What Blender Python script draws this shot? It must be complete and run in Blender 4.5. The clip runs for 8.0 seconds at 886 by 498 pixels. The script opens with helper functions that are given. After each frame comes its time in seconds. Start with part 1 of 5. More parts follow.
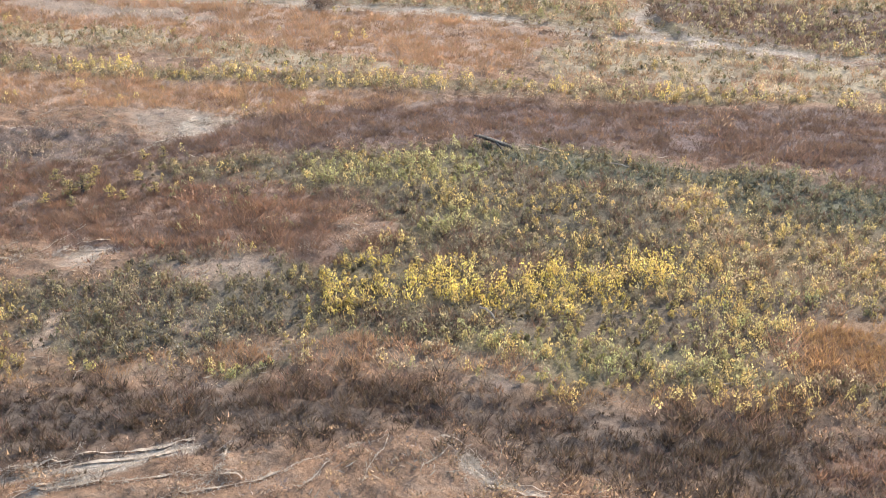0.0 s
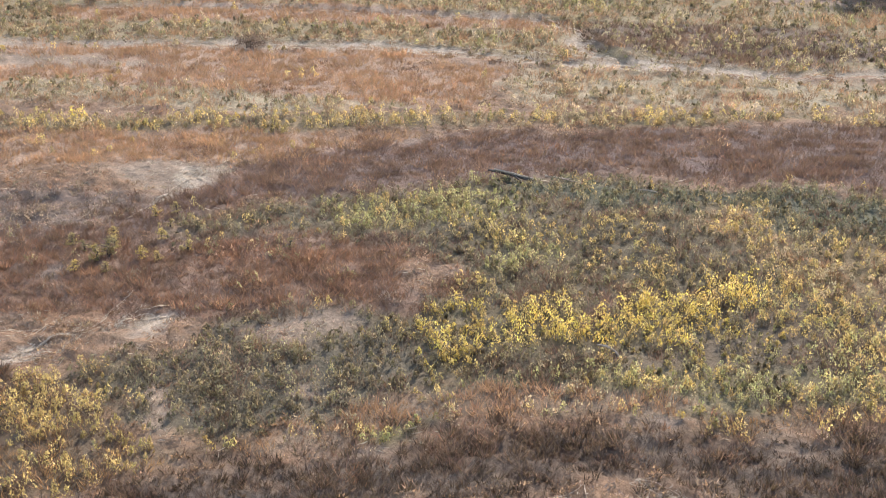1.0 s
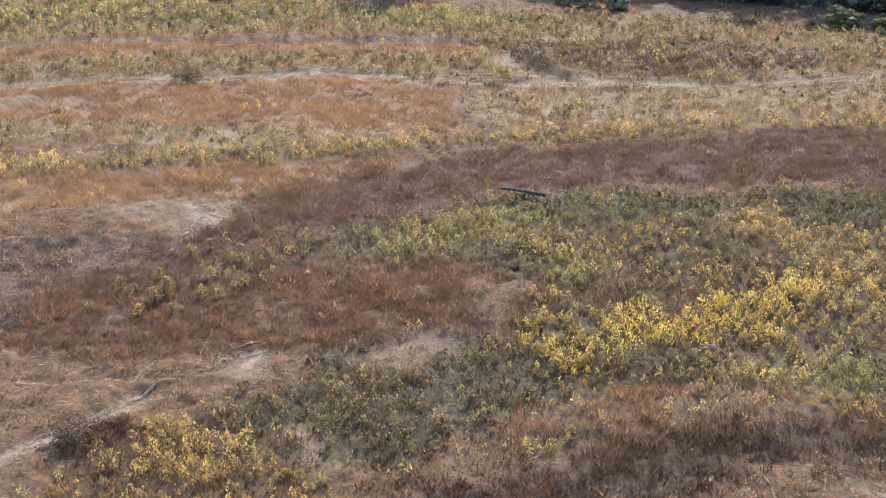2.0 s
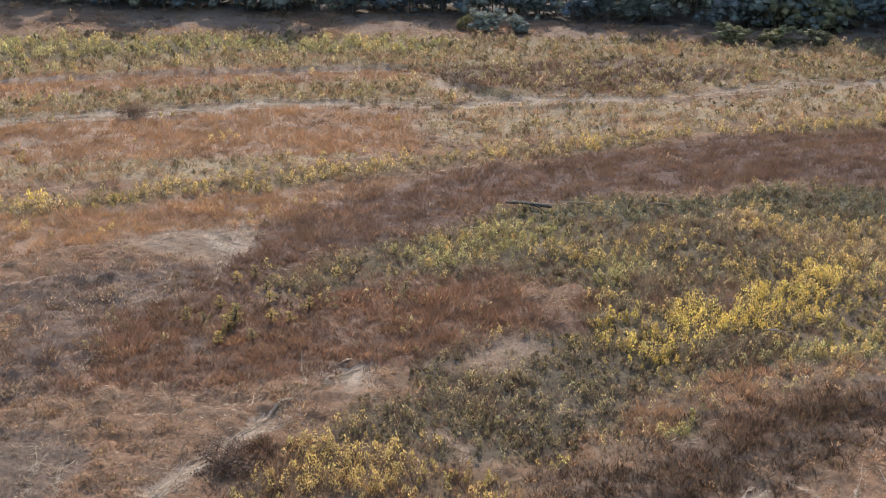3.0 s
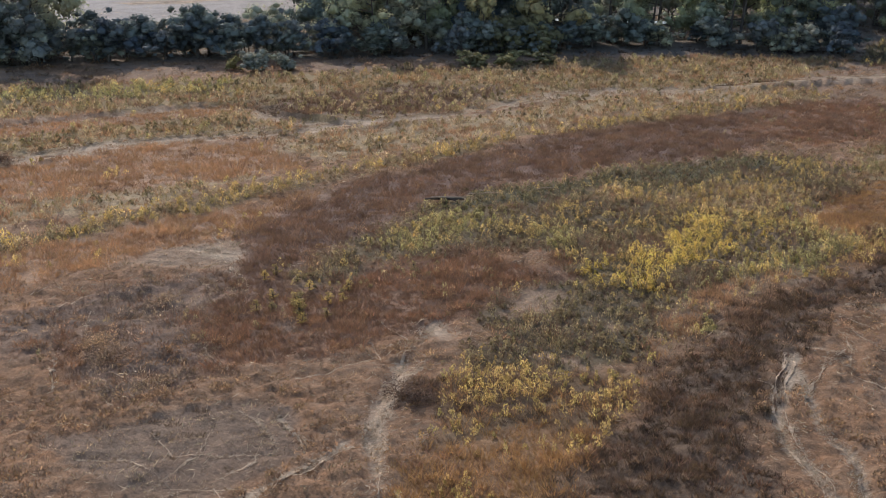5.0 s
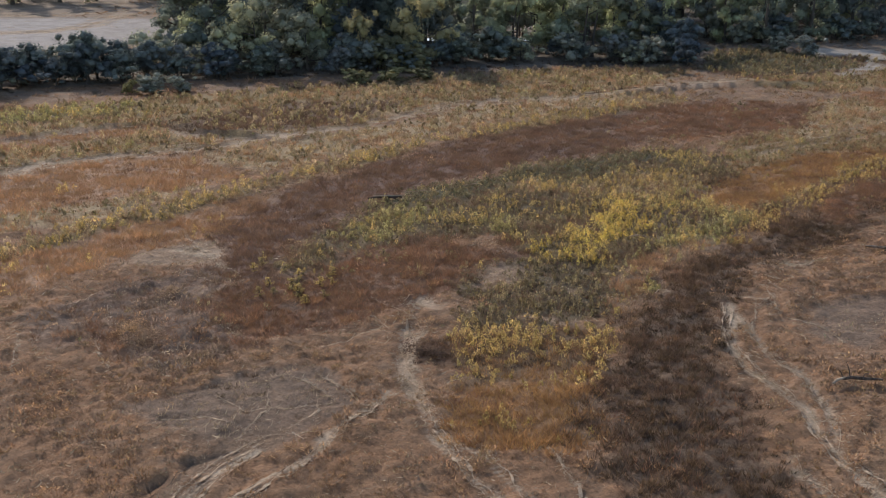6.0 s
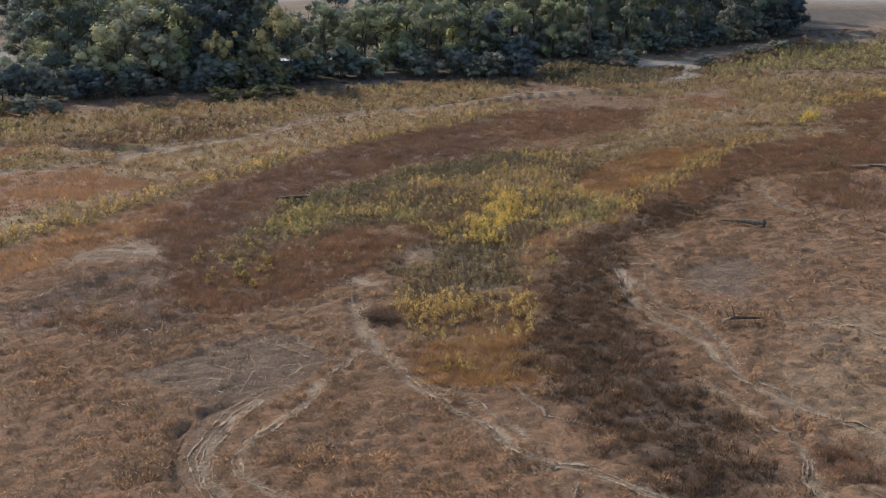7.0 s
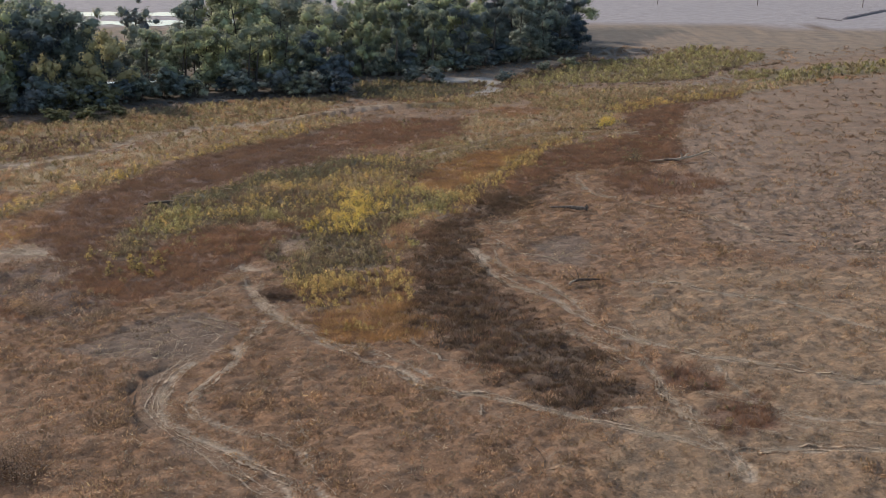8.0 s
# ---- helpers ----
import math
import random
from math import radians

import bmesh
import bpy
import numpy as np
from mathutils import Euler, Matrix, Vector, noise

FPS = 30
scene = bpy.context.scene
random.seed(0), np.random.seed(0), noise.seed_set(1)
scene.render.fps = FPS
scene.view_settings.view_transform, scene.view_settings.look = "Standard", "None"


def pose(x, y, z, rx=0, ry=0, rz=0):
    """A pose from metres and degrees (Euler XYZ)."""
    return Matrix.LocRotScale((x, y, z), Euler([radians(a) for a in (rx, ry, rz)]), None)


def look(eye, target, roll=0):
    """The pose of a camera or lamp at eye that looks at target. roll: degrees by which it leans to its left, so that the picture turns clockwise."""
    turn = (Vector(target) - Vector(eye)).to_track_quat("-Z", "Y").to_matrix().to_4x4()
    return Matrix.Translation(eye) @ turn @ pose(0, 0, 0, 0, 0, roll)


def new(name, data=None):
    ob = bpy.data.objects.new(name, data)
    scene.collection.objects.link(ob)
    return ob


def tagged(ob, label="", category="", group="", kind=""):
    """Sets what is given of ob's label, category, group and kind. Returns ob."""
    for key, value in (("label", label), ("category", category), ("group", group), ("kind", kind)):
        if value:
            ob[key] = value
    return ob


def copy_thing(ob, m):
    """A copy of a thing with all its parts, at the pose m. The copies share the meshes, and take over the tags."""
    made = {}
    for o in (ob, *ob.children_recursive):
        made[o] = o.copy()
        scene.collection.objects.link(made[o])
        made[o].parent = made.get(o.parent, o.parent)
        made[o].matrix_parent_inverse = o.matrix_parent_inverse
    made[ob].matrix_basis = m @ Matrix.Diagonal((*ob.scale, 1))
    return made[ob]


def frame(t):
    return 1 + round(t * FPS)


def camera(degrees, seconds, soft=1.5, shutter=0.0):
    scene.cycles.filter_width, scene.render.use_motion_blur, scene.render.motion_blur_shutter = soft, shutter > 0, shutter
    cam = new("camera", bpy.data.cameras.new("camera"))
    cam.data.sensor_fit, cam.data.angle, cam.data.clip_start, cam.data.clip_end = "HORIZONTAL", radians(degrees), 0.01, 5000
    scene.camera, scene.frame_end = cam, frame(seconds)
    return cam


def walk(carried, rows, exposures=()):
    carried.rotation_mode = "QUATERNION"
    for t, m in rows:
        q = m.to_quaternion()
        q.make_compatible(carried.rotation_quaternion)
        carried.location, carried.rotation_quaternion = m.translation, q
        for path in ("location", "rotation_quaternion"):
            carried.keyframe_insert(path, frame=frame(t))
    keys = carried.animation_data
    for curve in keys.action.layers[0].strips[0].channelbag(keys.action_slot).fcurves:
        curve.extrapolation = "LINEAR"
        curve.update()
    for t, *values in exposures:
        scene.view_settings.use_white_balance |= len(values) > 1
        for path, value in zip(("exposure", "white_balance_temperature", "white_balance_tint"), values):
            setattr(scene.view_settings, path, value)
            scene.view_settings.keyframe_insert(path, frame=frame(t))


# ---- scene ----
cam = camera(39.42, 8.0, 0.6)
PATH = [
    (0.0, look((37.648, 95.552, 22.649), (-16.542, 103.077, -1.984), -0.60)),
    (0.5, look((35.491, 89.452, 22.841), (-18.052, 101.767, -1.274), -0.52)),
    (1.0, look((33.280, 83.532, 22.872), (-19.013, 101.138, -0.694), -0.47)),
    (1.5, look((31.030, 77.542, 22.881), (-19.580, 100.128, -0.107), -0.35)),
    (2.0, look((28.778, 71.607, 22.921), (-19.732, 98.867, 0.478), -0.33)),
    (2.2, look((27.926, 69.313, 22.957), (-19.621, 98.407, 0.759), -0.33)),
    (3.3, look((22.390, 56.624, 23.018), (-18.999, 94.814, 2.319), -0.15)),
    (3.5, look((21.518, 54.291, 23.058), (-18.452, 94.075, 2.573), -0.13)),
    (4.0, look((19.178, 48.289, 23.117), (-17.064, 91.761, 3.199), -0.03)),
    (4.5, look((16.869, 42.327, 23.203), (-15.188, 89.226, 3.894), 0.07)),
    (4.7, look((15.883, 39.928, 23.258), (-14.494, 88.021, 4.173), 0.13)),
    (5.8, look((10.833, 25.963, 23.897), (-10.472, 79.149, 6.079), -0.08)),
    (6.0, look((9.864, 23.586, 23.913), (-9.788, 77.485, 6.343), -0.05)),
    (6.5, look((7.503, 17.870, 23.981), (-7.981, 73.291, 6.989), 0.04)),
    (7.0, look((5.075, 11.853, 24.048), (-5.420, 68.612, 7.667), 0.08)),
    (7.5, look((2.609, 5.877, 24.023), (-2.627, 63.535, 8.272), 0.19)),
    (8.0, look((0.000, 0.000, 24.000), (0.000, 58.074, 8.920), 0.28)),
]

EXPOSURES = [(0.0, 1.0, 5750, 10), (2.0, 0.61, 5930, 12), (3.5, 0.28, 6060, 14), (4.5, 0.13, 6100, 14), (6.0, -0.15, 6190, 14), (8.0, -0.15, 6230, 13)]
walk(cam, PATH, EXPOSURES)

# ---- daylight: sun ahead of the trees, low in the north-west ----
SUN_DIR = Vector((-0.63, 0.52, 0.46)).normalized()   # from the ground towards the sun
world = bpy.data.worlds.new("sky")
world.use_nodes = True
scene.world = world
wn = world.node_tree
sky = wn.nodes.new("ShaderNodeTexSky")
sky.sky_type, sky.sun_disc = "NISHITA", False
sky.sun_elevation = math.asin(SUN_DIR.z)
sky.sun_rotation = math.atan2(SUN_DIR.x, SUN_DIR.y)
wn.links.new(sky.outputs[0], wn.nodes["Background"].inputs[0])
wn.nodes["Background"].inputs[1].default_value = 0.17
sun_data = bpy.data.lights.new("sun", "SUN")
sun_data.energy, sun_data.angle, sun_data.color = 3.1, radians(0.6), (1.0, 0.92, 0.80)
sun = new("sun", sun_data)
sun.matrix_world = look(SUN_DIR * 100, (0, 0, 0))


# ---- materials ----
def material(name, rough=0.9):
    m = bpy.data.materials.new(name)
    m.use_nodes = True
    n, l = m.node_tree.nodes, m.node_tree.links
    b = n["Principled BSDF"]
    b.inputs["Roughness"].default_value = rough
    b.inputs["Specular IOR Level"].default_value = 0.2
    return m, n, l, b


def value_noise(n, l, vec, scale, detail=3.0, rough=0.6):
    t = n.new("ShaderNodeTexNoise")
    t.inputs["Scale"].default_value, t.inputs["Detail"].default_value, t.inputs["Roughness"].default_value = scale, detail, rough
    l.new(vec, t.inputs["Vector"])
    return t.outputs["Fac"]


def remap(n, l, fac, lo, hi, a, b):
    r = n.new("ShaderNodeMapRange")
    for i, v in zip((1, 2, 3, 4), (lo, hi, a, b)):
        r.inputs[i].default_value = v
    l.new(fac, r.inputs[0])
    return r.outputs[0]


def scaled(n, l, col, fac):
    m = n.new("ShaderNodeVectorMath")
    m.operation = "SCALE"
    l.new(col, m.inputs[0])
    l.new(fac, m.inputs["Scale"])
    return m.outputs[0]


def soil_material():
    m, n, l, b = material("soil_and_litter", 0.95)
    at = n.new("ShaderNodeAttribute")
    at.attribute_name = "soil"
    co = n.new("ShaderNodeTexCoord").outputs["Object"]
    big = remap(n, l, value_noise(n, l, co, 0.35, 4), 0.3, 0.7, 0.82, 1.18)
    fine = remap(n, l, value_noise(n, l, co, 5.0, 4, 0.7), 0.3, 0.7, 0.66, 1.34)
    col = scaled(n, l, scaled(n, l, at.outputs["Color"], big), fine)
    l.new(col, b.inputs["Base Color"])
    bump = n.new("ShaderNodeBump")
    bump.inputs["Strength"].default_value, bump.inputs["Distance"].default_value = 0.8, 0.14
    l.new(value_noise(n, l, co, 2.2, 7, 0.72), bump.inputs["Height"])
    l.new(bump.outputs[0], b.inputs["Normal"])
    return m


def leaf_material(name, through_light=0.45, gloss=0.12, each=0.0, spread=0.28):
    """Thin dry leaf or blade: colour from the plant, light passing through it."""
    m = bpy.data.materials.new(name)
    m.use_nodes = True
    n, l = m.node_tree.nodes, m.node_tree.links
    n.remove(n["Principled BSDF"])
    at = n.new("ShaderNodeAttribute")
    at.attribute_name = "tint"
    geo = n.new("ShaderNodeNewGeometry")
    vary = remap(n, l, geo.outputs["Random Per Island"], 0, 1, 1 - spread, 1 + spread)
    col = scaled(n, l, at.outputs["Color"], vary)
    if each:
        # every tree has its own tone, some greener and duller, some warmer
        own = n.new("ShaderNodeObjectInfo").outputs["Random"]
        ramp = n.new("ShaderNodeValToRGB")
        ramp.color_ramp.elements[0].color, ramp.color_ramp.elements[1].color = (1 - each, 1 - each, 1.0 - 0.8 * each, 1), (1 + 1.5 * each, 1 + each, 1.0, 1)
        l.new(own, ramp.inputs[0])
        tinted = n.new("ShaderNodeVectorMath")
        tinted.operation = "MULTIPLY"
        l.new(col, tinted.inputs[0]), l.new(ramp.outputs[0], tinted.inputs[1])
        col = tinted.outputs[0]
    # blades and leaves catch the light like the soft mass they belong to
    bend = n.new("ShaderNodeAttribute")
    bend.attribute_name = "bend"
    d, t, mix = n.new("ShaderNodeBsdfDiffuse"), n.new("ShaderNodeBsdfTranslucent"), n.new("ShaderNodeMixShader")
    mix.inputs[0].default_value = through_light
    l.new(col, d.inputs[0]), l.new(col, t.inputs[0])
    turn = n.new("ShaderNodeVectorTransform")
    turn.vector_type, turn.convert_from, turn.convert_to = "NORMAL", "OBJECT", "WORLD"
    l.new(bend.outputs["Vector"], turn.inputs[0]), l.new(turn.outputs[0], d.inputs["Normal"])
    l.new(d.outputs[0], mix.inputs[1]), l.new(t.outputs[0], mix.inputs[2])
    g, mix2 = n.new("ShaderNodeBsdfGlossy"), n.new("ShaderNodeMixShader")
    g.inputs["Roughness"].default_value = 0.5
    g.inputs[0].default_value = (0.8, 0.8, 0.8, 1)
    mix2.inputs[0].default_value = gloss * 0.25
    l.new(mix.outputs[0], mix2.inputs[1]), l.new(g.outputs[0], mix2.inputs[2])
    l.new(mix2.outputs[0], n["Material Output"].inputs[0])
    return m


def wood_material(name, pale, dark, scale=6.0):
    m, n, l, b = material(name, 0.85)
    co = n.new("ShaderNodeTexCoord").outputs["Object"]
    st = n.new("ShaderNodeMapping")
    st.inputs["Scale"].default_value = (1, 1, 0.15)
    l.new(co, st.inputs[0])
    ramp = n.new("ShaderNodeValToRGB")
    ramp.color_ramp.elements[0].color, ramp.color_ramp.elements[1].color = (*dark, 1), (*pale, 1)
    ramp.color_ramp.elements[0].position, ramp.color_ramp.elements[1].position = 0.35, 0.65
    f = value_noise(n, l, st.outputs[0], scale, 5, 0.7)
    l.new(f, ramp.inputs[0])
    l.new(ramp.outputs[0], b.inputs["Base Color"])
    bump = n.new("ShaderNodeBump")
    bump.inputs["Strength"].default_value, bump.inputs["Distance"].default_value = 0.6, 0.03
    l.new(f, bump.inputs["Height"])
    l.new(bump.outputs[0], b.inputs["Normal"])
    return m


SOIL = soil_material()
GRASS = leaf_material("dry_grass_blade", 0.45, 0.12, 0.0, 0.12)
THATCH = leaf_material("dry_thatch", 0.2, 0.06, 0.0, 0.14)
WEED = leaf_material("weed_leaf", 0.40, 0.15, 0.0, 0.20)
FOLIAGE = leaf_material("tree_leaf", 0.35, 0.12, 0.36, 0.10)
BARK = wood_material("tree_bark", (0.17, 0.14, 0.11), (0.06, 0.05, 0.04), 3)
GREYWOOD = wood_material("weathered_wood", (0.44, 0.33, 0.235), (0.15, 0.108, 0.075), 5)
PALEWOOD = wood_material("bleached_wood", (0.68, 0.50, 0.33), (0.36, 0.25, 0.16), 7)
DARKWOOD = wood_material("rotten_wood", (0.22, 0.155, 0.11), (0.05, 0.036, 0.027), 6)


# ---- noise on the plan ----
def lattice(ix, iy, seed):
    h = (ix.astype(np.int64) * 374761393 + iy.astype(np.int64) * 668265263 + seed * 974634777) & 0xFFFFFFFF
    h = ((h ^ (h >> 13)) * 1274126177) & 0xFFFFFFFF
    return ((h ^ (h >> 16)) & 0xFFFF) / 65535.0


def plan_noise(x, y, size, seed=0, octaves=3):
    """Smooth noise of about -1 to 1 with blobs of that size in metres."""
    out, amp, tot = 0.0, 1.0, 0.0
    for o in range(octaves):
        u, v = x / size, y / size
        iu, iv = np.floor(u), np.floor(v)
        fu, fv = u - iu, v - iv
        fu, fv = fu * fu * (3 - 2 * fu), fv * fv * (3 - 2 * fv)
        s = seed + o * 17
        a = lattice(iu, iv, s) * (1 - fu) + lattice(iu + 1, iv, s) * fu
        b = lattice(iu, iv + 1, s) * (1 - fu) + lattice(iu + 1, iv + 1, s) * fu
        out = out + amp * (2 * (a * (1 - fv) + b * fv) - 1)
        tot, amp, size = tot + amp, amp * 0.55, size * 0.47
    return out / tot * 1.6


# ---- the plan of the ground cover, in metres ----
COVER = []


def area(kind, soft, outline):
    COVER.append((kind, soft, np.array(outline, float), True))


def strip(kind, width, line):
    COVER.append((kind, width, np.array(line, float), False))


# floor of the wood: litter, with the trees' shade put into its dark colour
area("shade_litter", 2, [(-128, 108), (-104, 120), (-88, 135), (-60, 155.5), (-45, 167), (-15, 182), (-13, 203), (3, 213), (29, 246), (60, 310), (-20, 300), (-50, 260), (-95, 260), (-85, 190), (-72, 168), (-95, 150), (-130, 125)])
area("dun", 2, [(15, 86.4), (32.8, 88.2), (33.2, 71.4), (22.4, 46), (8.5, 45.9), (6.4, 55), (14.2, 62.6), (11.4, 75.5)])
area("heath", 2, [(35.2, 178.7), (74.2, 208.2), (92.9, 211.5), (39.8, 86.8), (25.7, 88.1), (21.7, 96.7), (23.5, 116.9), (29.9, 147.3)])
area("olive", 2, [(-117.5, 71.3), (-103.7, 95.9), (-84.1, 121.2), (-68.1, 136.9), (-48.2, 156.5), (-28.4, 175.9), (-14.2, 180.1), (-16, 158.6), (-24.2, 152), (-33.3, 147.7), (-38, 134.1), (-45.8, 122.3), (-56.2, 108.1), (-63, 93), (-67.9, 82.9), (-74.2, 70.7)])
area("lime", 1.5, [(-97.7, 84.3), (-94.6, 103), (-81.6, 119.6), (-66, 135), (-62.6, 131.8), (-75.4, 115.5), (-85.9, 99.1), (-87.3, 85.5)])
area("rust", 0.8, [(-79.9, 87.3), (-76.4, 99.7), (-69.7, 111.8), (-61, 123.6), (-56.1, 125.2), (-56.9, 121.3), (-65.1, 108.8), (-70.4, 96.7), (-74.4, 85.3)])
area("bark", 1, [(-56.1, 125.2), (-55.6, 132.2), (-50, 141.3), (-39.4, 148.2), (-38.5, 142.6), (-41.5, 131.1), (-47.5, 124.1), (-51, 123.6)])
area("rust", 1.5, [(-69.8, 69.7), (-67.9, 82.9), (-63, 93), (-55.5, 107.6), (-46.9, 117.3), (-40.3, 112.2), (-39.9, 105.6), (-44.1, 95.1), (-48.4, 85.8), (-52.4, 77.3), (-56.2, 66.7)])
area("straw", 0.8, [(-68.1, 75.8), (-62.9, 84.8), (-58.7, 90.9), (-55.8, 92.8), (-56.7, 89.9), (-59.4, 83.4), (-64.6, 74.8)])
area("wheat", 0.8, [(-59.5, 73.3), (-54.9, 85.2), (-49.1, 94), (-43.9, 101.6), (-40.4, 106), (-41.7, 97.7), (-49, 86.1), (-53.7, 74.6)])
area("wheat", 1.5, [(-47.6, 117.9), (-39.4, 128.6), (-34.8, 137.3), (-32.7, 146.7), (-25.2, 154), (-16.9, 160.7), (-14.5, 154.5), (-21, 145.5), (-27.9, 134.8), (-34.4, 122.5), (-38.4, 112), (-43.8, 113.2)])
area("gold", 1, [(-51, 68.2), (-49.3, 76.2), (-45.4, 84.3), (-42.6, 94.1), (-38.9, 104.7), (-34.2, 116.2), (-29.4, 129.7), (-21.4, 146.3), (-12.4, 160.8), (-9.9, 153.8), (-18.9, 141.3), (-28.5, 128.3), (-30.9, 118.4), (-35.3, 106.5), (-38.6, 95.5), (-43, 83.1), (-46.5, 75.1), (-48.3, 67.5)])
area("yellow", 0.5, [(-42.5, 93.6), (-42.7, 95.4), (-41.3, 96.1), (-40.3, 95.2), (-41, 93.5)])
area("yellow", 0.5, [(-45.1, 83.5), (-45.1, 86.3), (-43.7, 87.4), (-43, 85.2), (-43.7, 82.8)])
area("yellow", 0.5, [(-33.4, 115.3), (-33.7, 119.2), (-32.5, 122.1), (-30.7, 120.6), (-31.5, 117.8)])
area("rust", 1.2, [(-45.2, 64.3), (-46.5, 75.1), (-43, 83.1), (-38.4, 95.4), (-36.1, 100.5), (-33.8, 106.1), (-31.1, 99.9), (-32.2, 94.5), (-32.6, 92.8), (-35.3, 87.5), (-37.9, 80.6), (-38.5, 75), (-38.9, 65.1)])
area("plum", 1.2, [(-32.7, 94), (-33.9, 101.5), (-33.1, 109.5), (-29, 122.3), (-26, 131.9), (-19.3, 142.1), (-7.8, 159.8), (-5.1, 151.4), (-13, 129.4), (-20.6, 120.1), (-24.7, 110.9), (-25.4, 105.5), (-26.3, 100.4), (-26.5, 96.2), (-26.4, 92.6), (-25.8, 89.8), (-25.3, 88.1), (-28.3, 89.6)])
area("plum", 1.2, [(-30.7, 92.1), (-26.6, 91.2), (-24.5, 87.8), (-23.2, 85.2), (-22.1, 81.9), (-21.7, 79), (-22.2, 76.1), (-24.4, 76.3), (-25.9, 80.7), (-27.5, 84.9), (-28.4, 88.3)])
area("straw", 0.6, [(-34.7, 86.8), (-34.7, 90), (-33.8, 92.9), (-31.4, 92.6), (-29.2, 89.9), (-28.2, 88.5), (-31.3, 87.8)])
area("green", 1.2, [(-24.5, 88.9), (-26.1, 94.7), (-25.6, 99.7), (-25.3, 106.4), (-22.6, 113.8), (-18.6, 120.3), (-13, 129.4), (-5.9, 132.9), (0.2, 125.3), (0.6, 109.8), (-0.7, 104.8), (-2.5, 99.6), (-4.5, 96.1), (-5.4, 95.2), (-4.9, 92.6), (-4.3, 89.1), (-3.5, 87.4), (-6.9, 84.6), (-9.9, 82.9), (-12.2, 83.2), (-11.4, 87.6), (-14.2, 91.5), (-18.4, 90.9), (-22.8, 89.6)])
area("russet", 1.2, [(-23, 89.8), (-22.3, 94.4), (-19.7, 98.1), (-17.1, 99.5), (-13.9, 100.5), (-11.7, 99.6), (-11.4, 97), (-12.9, 92.7), (-13.3, 90.6), (-14.3, 89.1), (-15.2, 86.2), (-16.9, 82.9), (-18.9, 79.4), (-22, 78.7), (-23.3, 81.5), (-23.6, 84.8), (-23.7, 87.2)])
area("tan", 0.7, [(-18.5, 97.6), (-17.5, 99.1), (-15.4, 100.1), (-12.9, 99.4), (-12.8, 97.9), (-14.9, 97.4)])
area("speckle", 1, [(-5.1, 104.1), (-4.4, 108.5), (-3.6, 112.9), (-2.7, 118.7), (-0.7, 120.7), (3.8, 118.2), (4, 115.4), (2.8, 112.5), (1.2, 109), (-0.6, 105.3), (-1.7, 103.4)])
area("gold", 0.7, [(-8, 117), (-8.2, 121.4), (-6.5, 122.7), (-2.6, 120.6), (-3.3, 116.2)])
area("sage", 1, [(-25.3, 105.9), (-23.4, 111.5), (-18.6, 120.3), (-12.3, 128), (-8.4, 130.4), (-10, 123.5), (-15.9, 116.1), (-19.9, 110.3), (-23.2, 106.6)])
area("yellow", 0.6, [(-11.2, 98.1), (-10.9, 99.9), (-9.6, 103.7), (-7.8, 102.9), (-9.2, 106.2), (-9.4, 111.3), (-7.4, 112), (-5, 108.2), (-5.5, 104.7), (-6.7, 102.1), (-6.7, 99.8), (-5.8, 97.6), (-6.9, 96.5), (-9, 96.5)])
area("lime", 0.8, [(-24.7, 96.7), (-24.2, 100.5), (-24.6, 105.6), (-21.7, 107.8), (-19.8, 104.1), (-20.6, 99), (-21.5, 96.9)])
area("lime", 0.6, [(-16.8, 103.3), (-16.3, 105.6), (-14.5, 105.7), (-13.8, 102.8), (-15, 101.6)])
area("gold", 0.6, [(-18.8, 114.4), (-17.5, 118), (-15, 116.6), (-11.7, 116.6), (-7.5, 118.4), (-6.2, 115.7), (-10.8, 113.8), (-17, 113.6)])
area("speckle", 1, [(-8.1, 114.5), (-3.9, 119.9), (0.9, 112.1), (-0.7, 104.8), (-3.5, 102.9), (-4.8, 108.4)])
area("gold", 0.8, [(-11.9, 116.8), (-10.2, 121.4), (-6.7, 122.7), (-3.8, 118.7), (-5.1, 113.7), (-10.7, 113.5)])
area("lime", 0.8, [(-3.5, 104.7), (-0.7, 111.9), (3.4, 115), (0.9, 106.3), (-1.8, 99.3), (-3.7, 94.4), (-5.1, 96.2)])
area("blush", 0.8, [(-3.5, 117), (-0.4, 122.9), (3.6, 128.5), (7.9, 132.3), (10.1, 133.1), (7.3, 125.7), (3.3, 115.9), (-0.2, 111.3)])
area("fern", 1, [(-13.3, 90.6), (-12.8, 94.6), (-10, 95.6), (-6.4, 95.8), (-5.1, 93.2), (-4, 88.1), (-6.2, 85.4), (-10.9, 84.5), (-12.3, 84.6), (-11.1, 87.2)])
area("straw", 1, [(-12.2, 91.2), (-13.1, 93.8), (-12.6, 94.8), (-11.6, 94), (-11.1, 91.1)])
area("straw", 1, [(-11.9, 90.9), (-12.8, 93.5), (-12.4, 94.7), (-11.2, 94), (-11, 91.4)])
area("amber", 0.7, [(-10.4, 80.5), (-9.6, 83.2), (-6.9, 84), (-3.7, 85.7), (-3.4, 88.7), (-3, 87.9), (-2.7, 85.8), (-3.1, 83.8), (-3.9, 81.4), (-5.5, 78.9), (-8, 77.4), (-9.1, 78.4)])
area("amber", 0.7, [(-10.3, 81.9), (-6.6, 83.3), (-3.4, 86.7), (-2.7, 81.3), (-1.9, 77.8), (-5, 78.9), (-7.8, 74.9)])
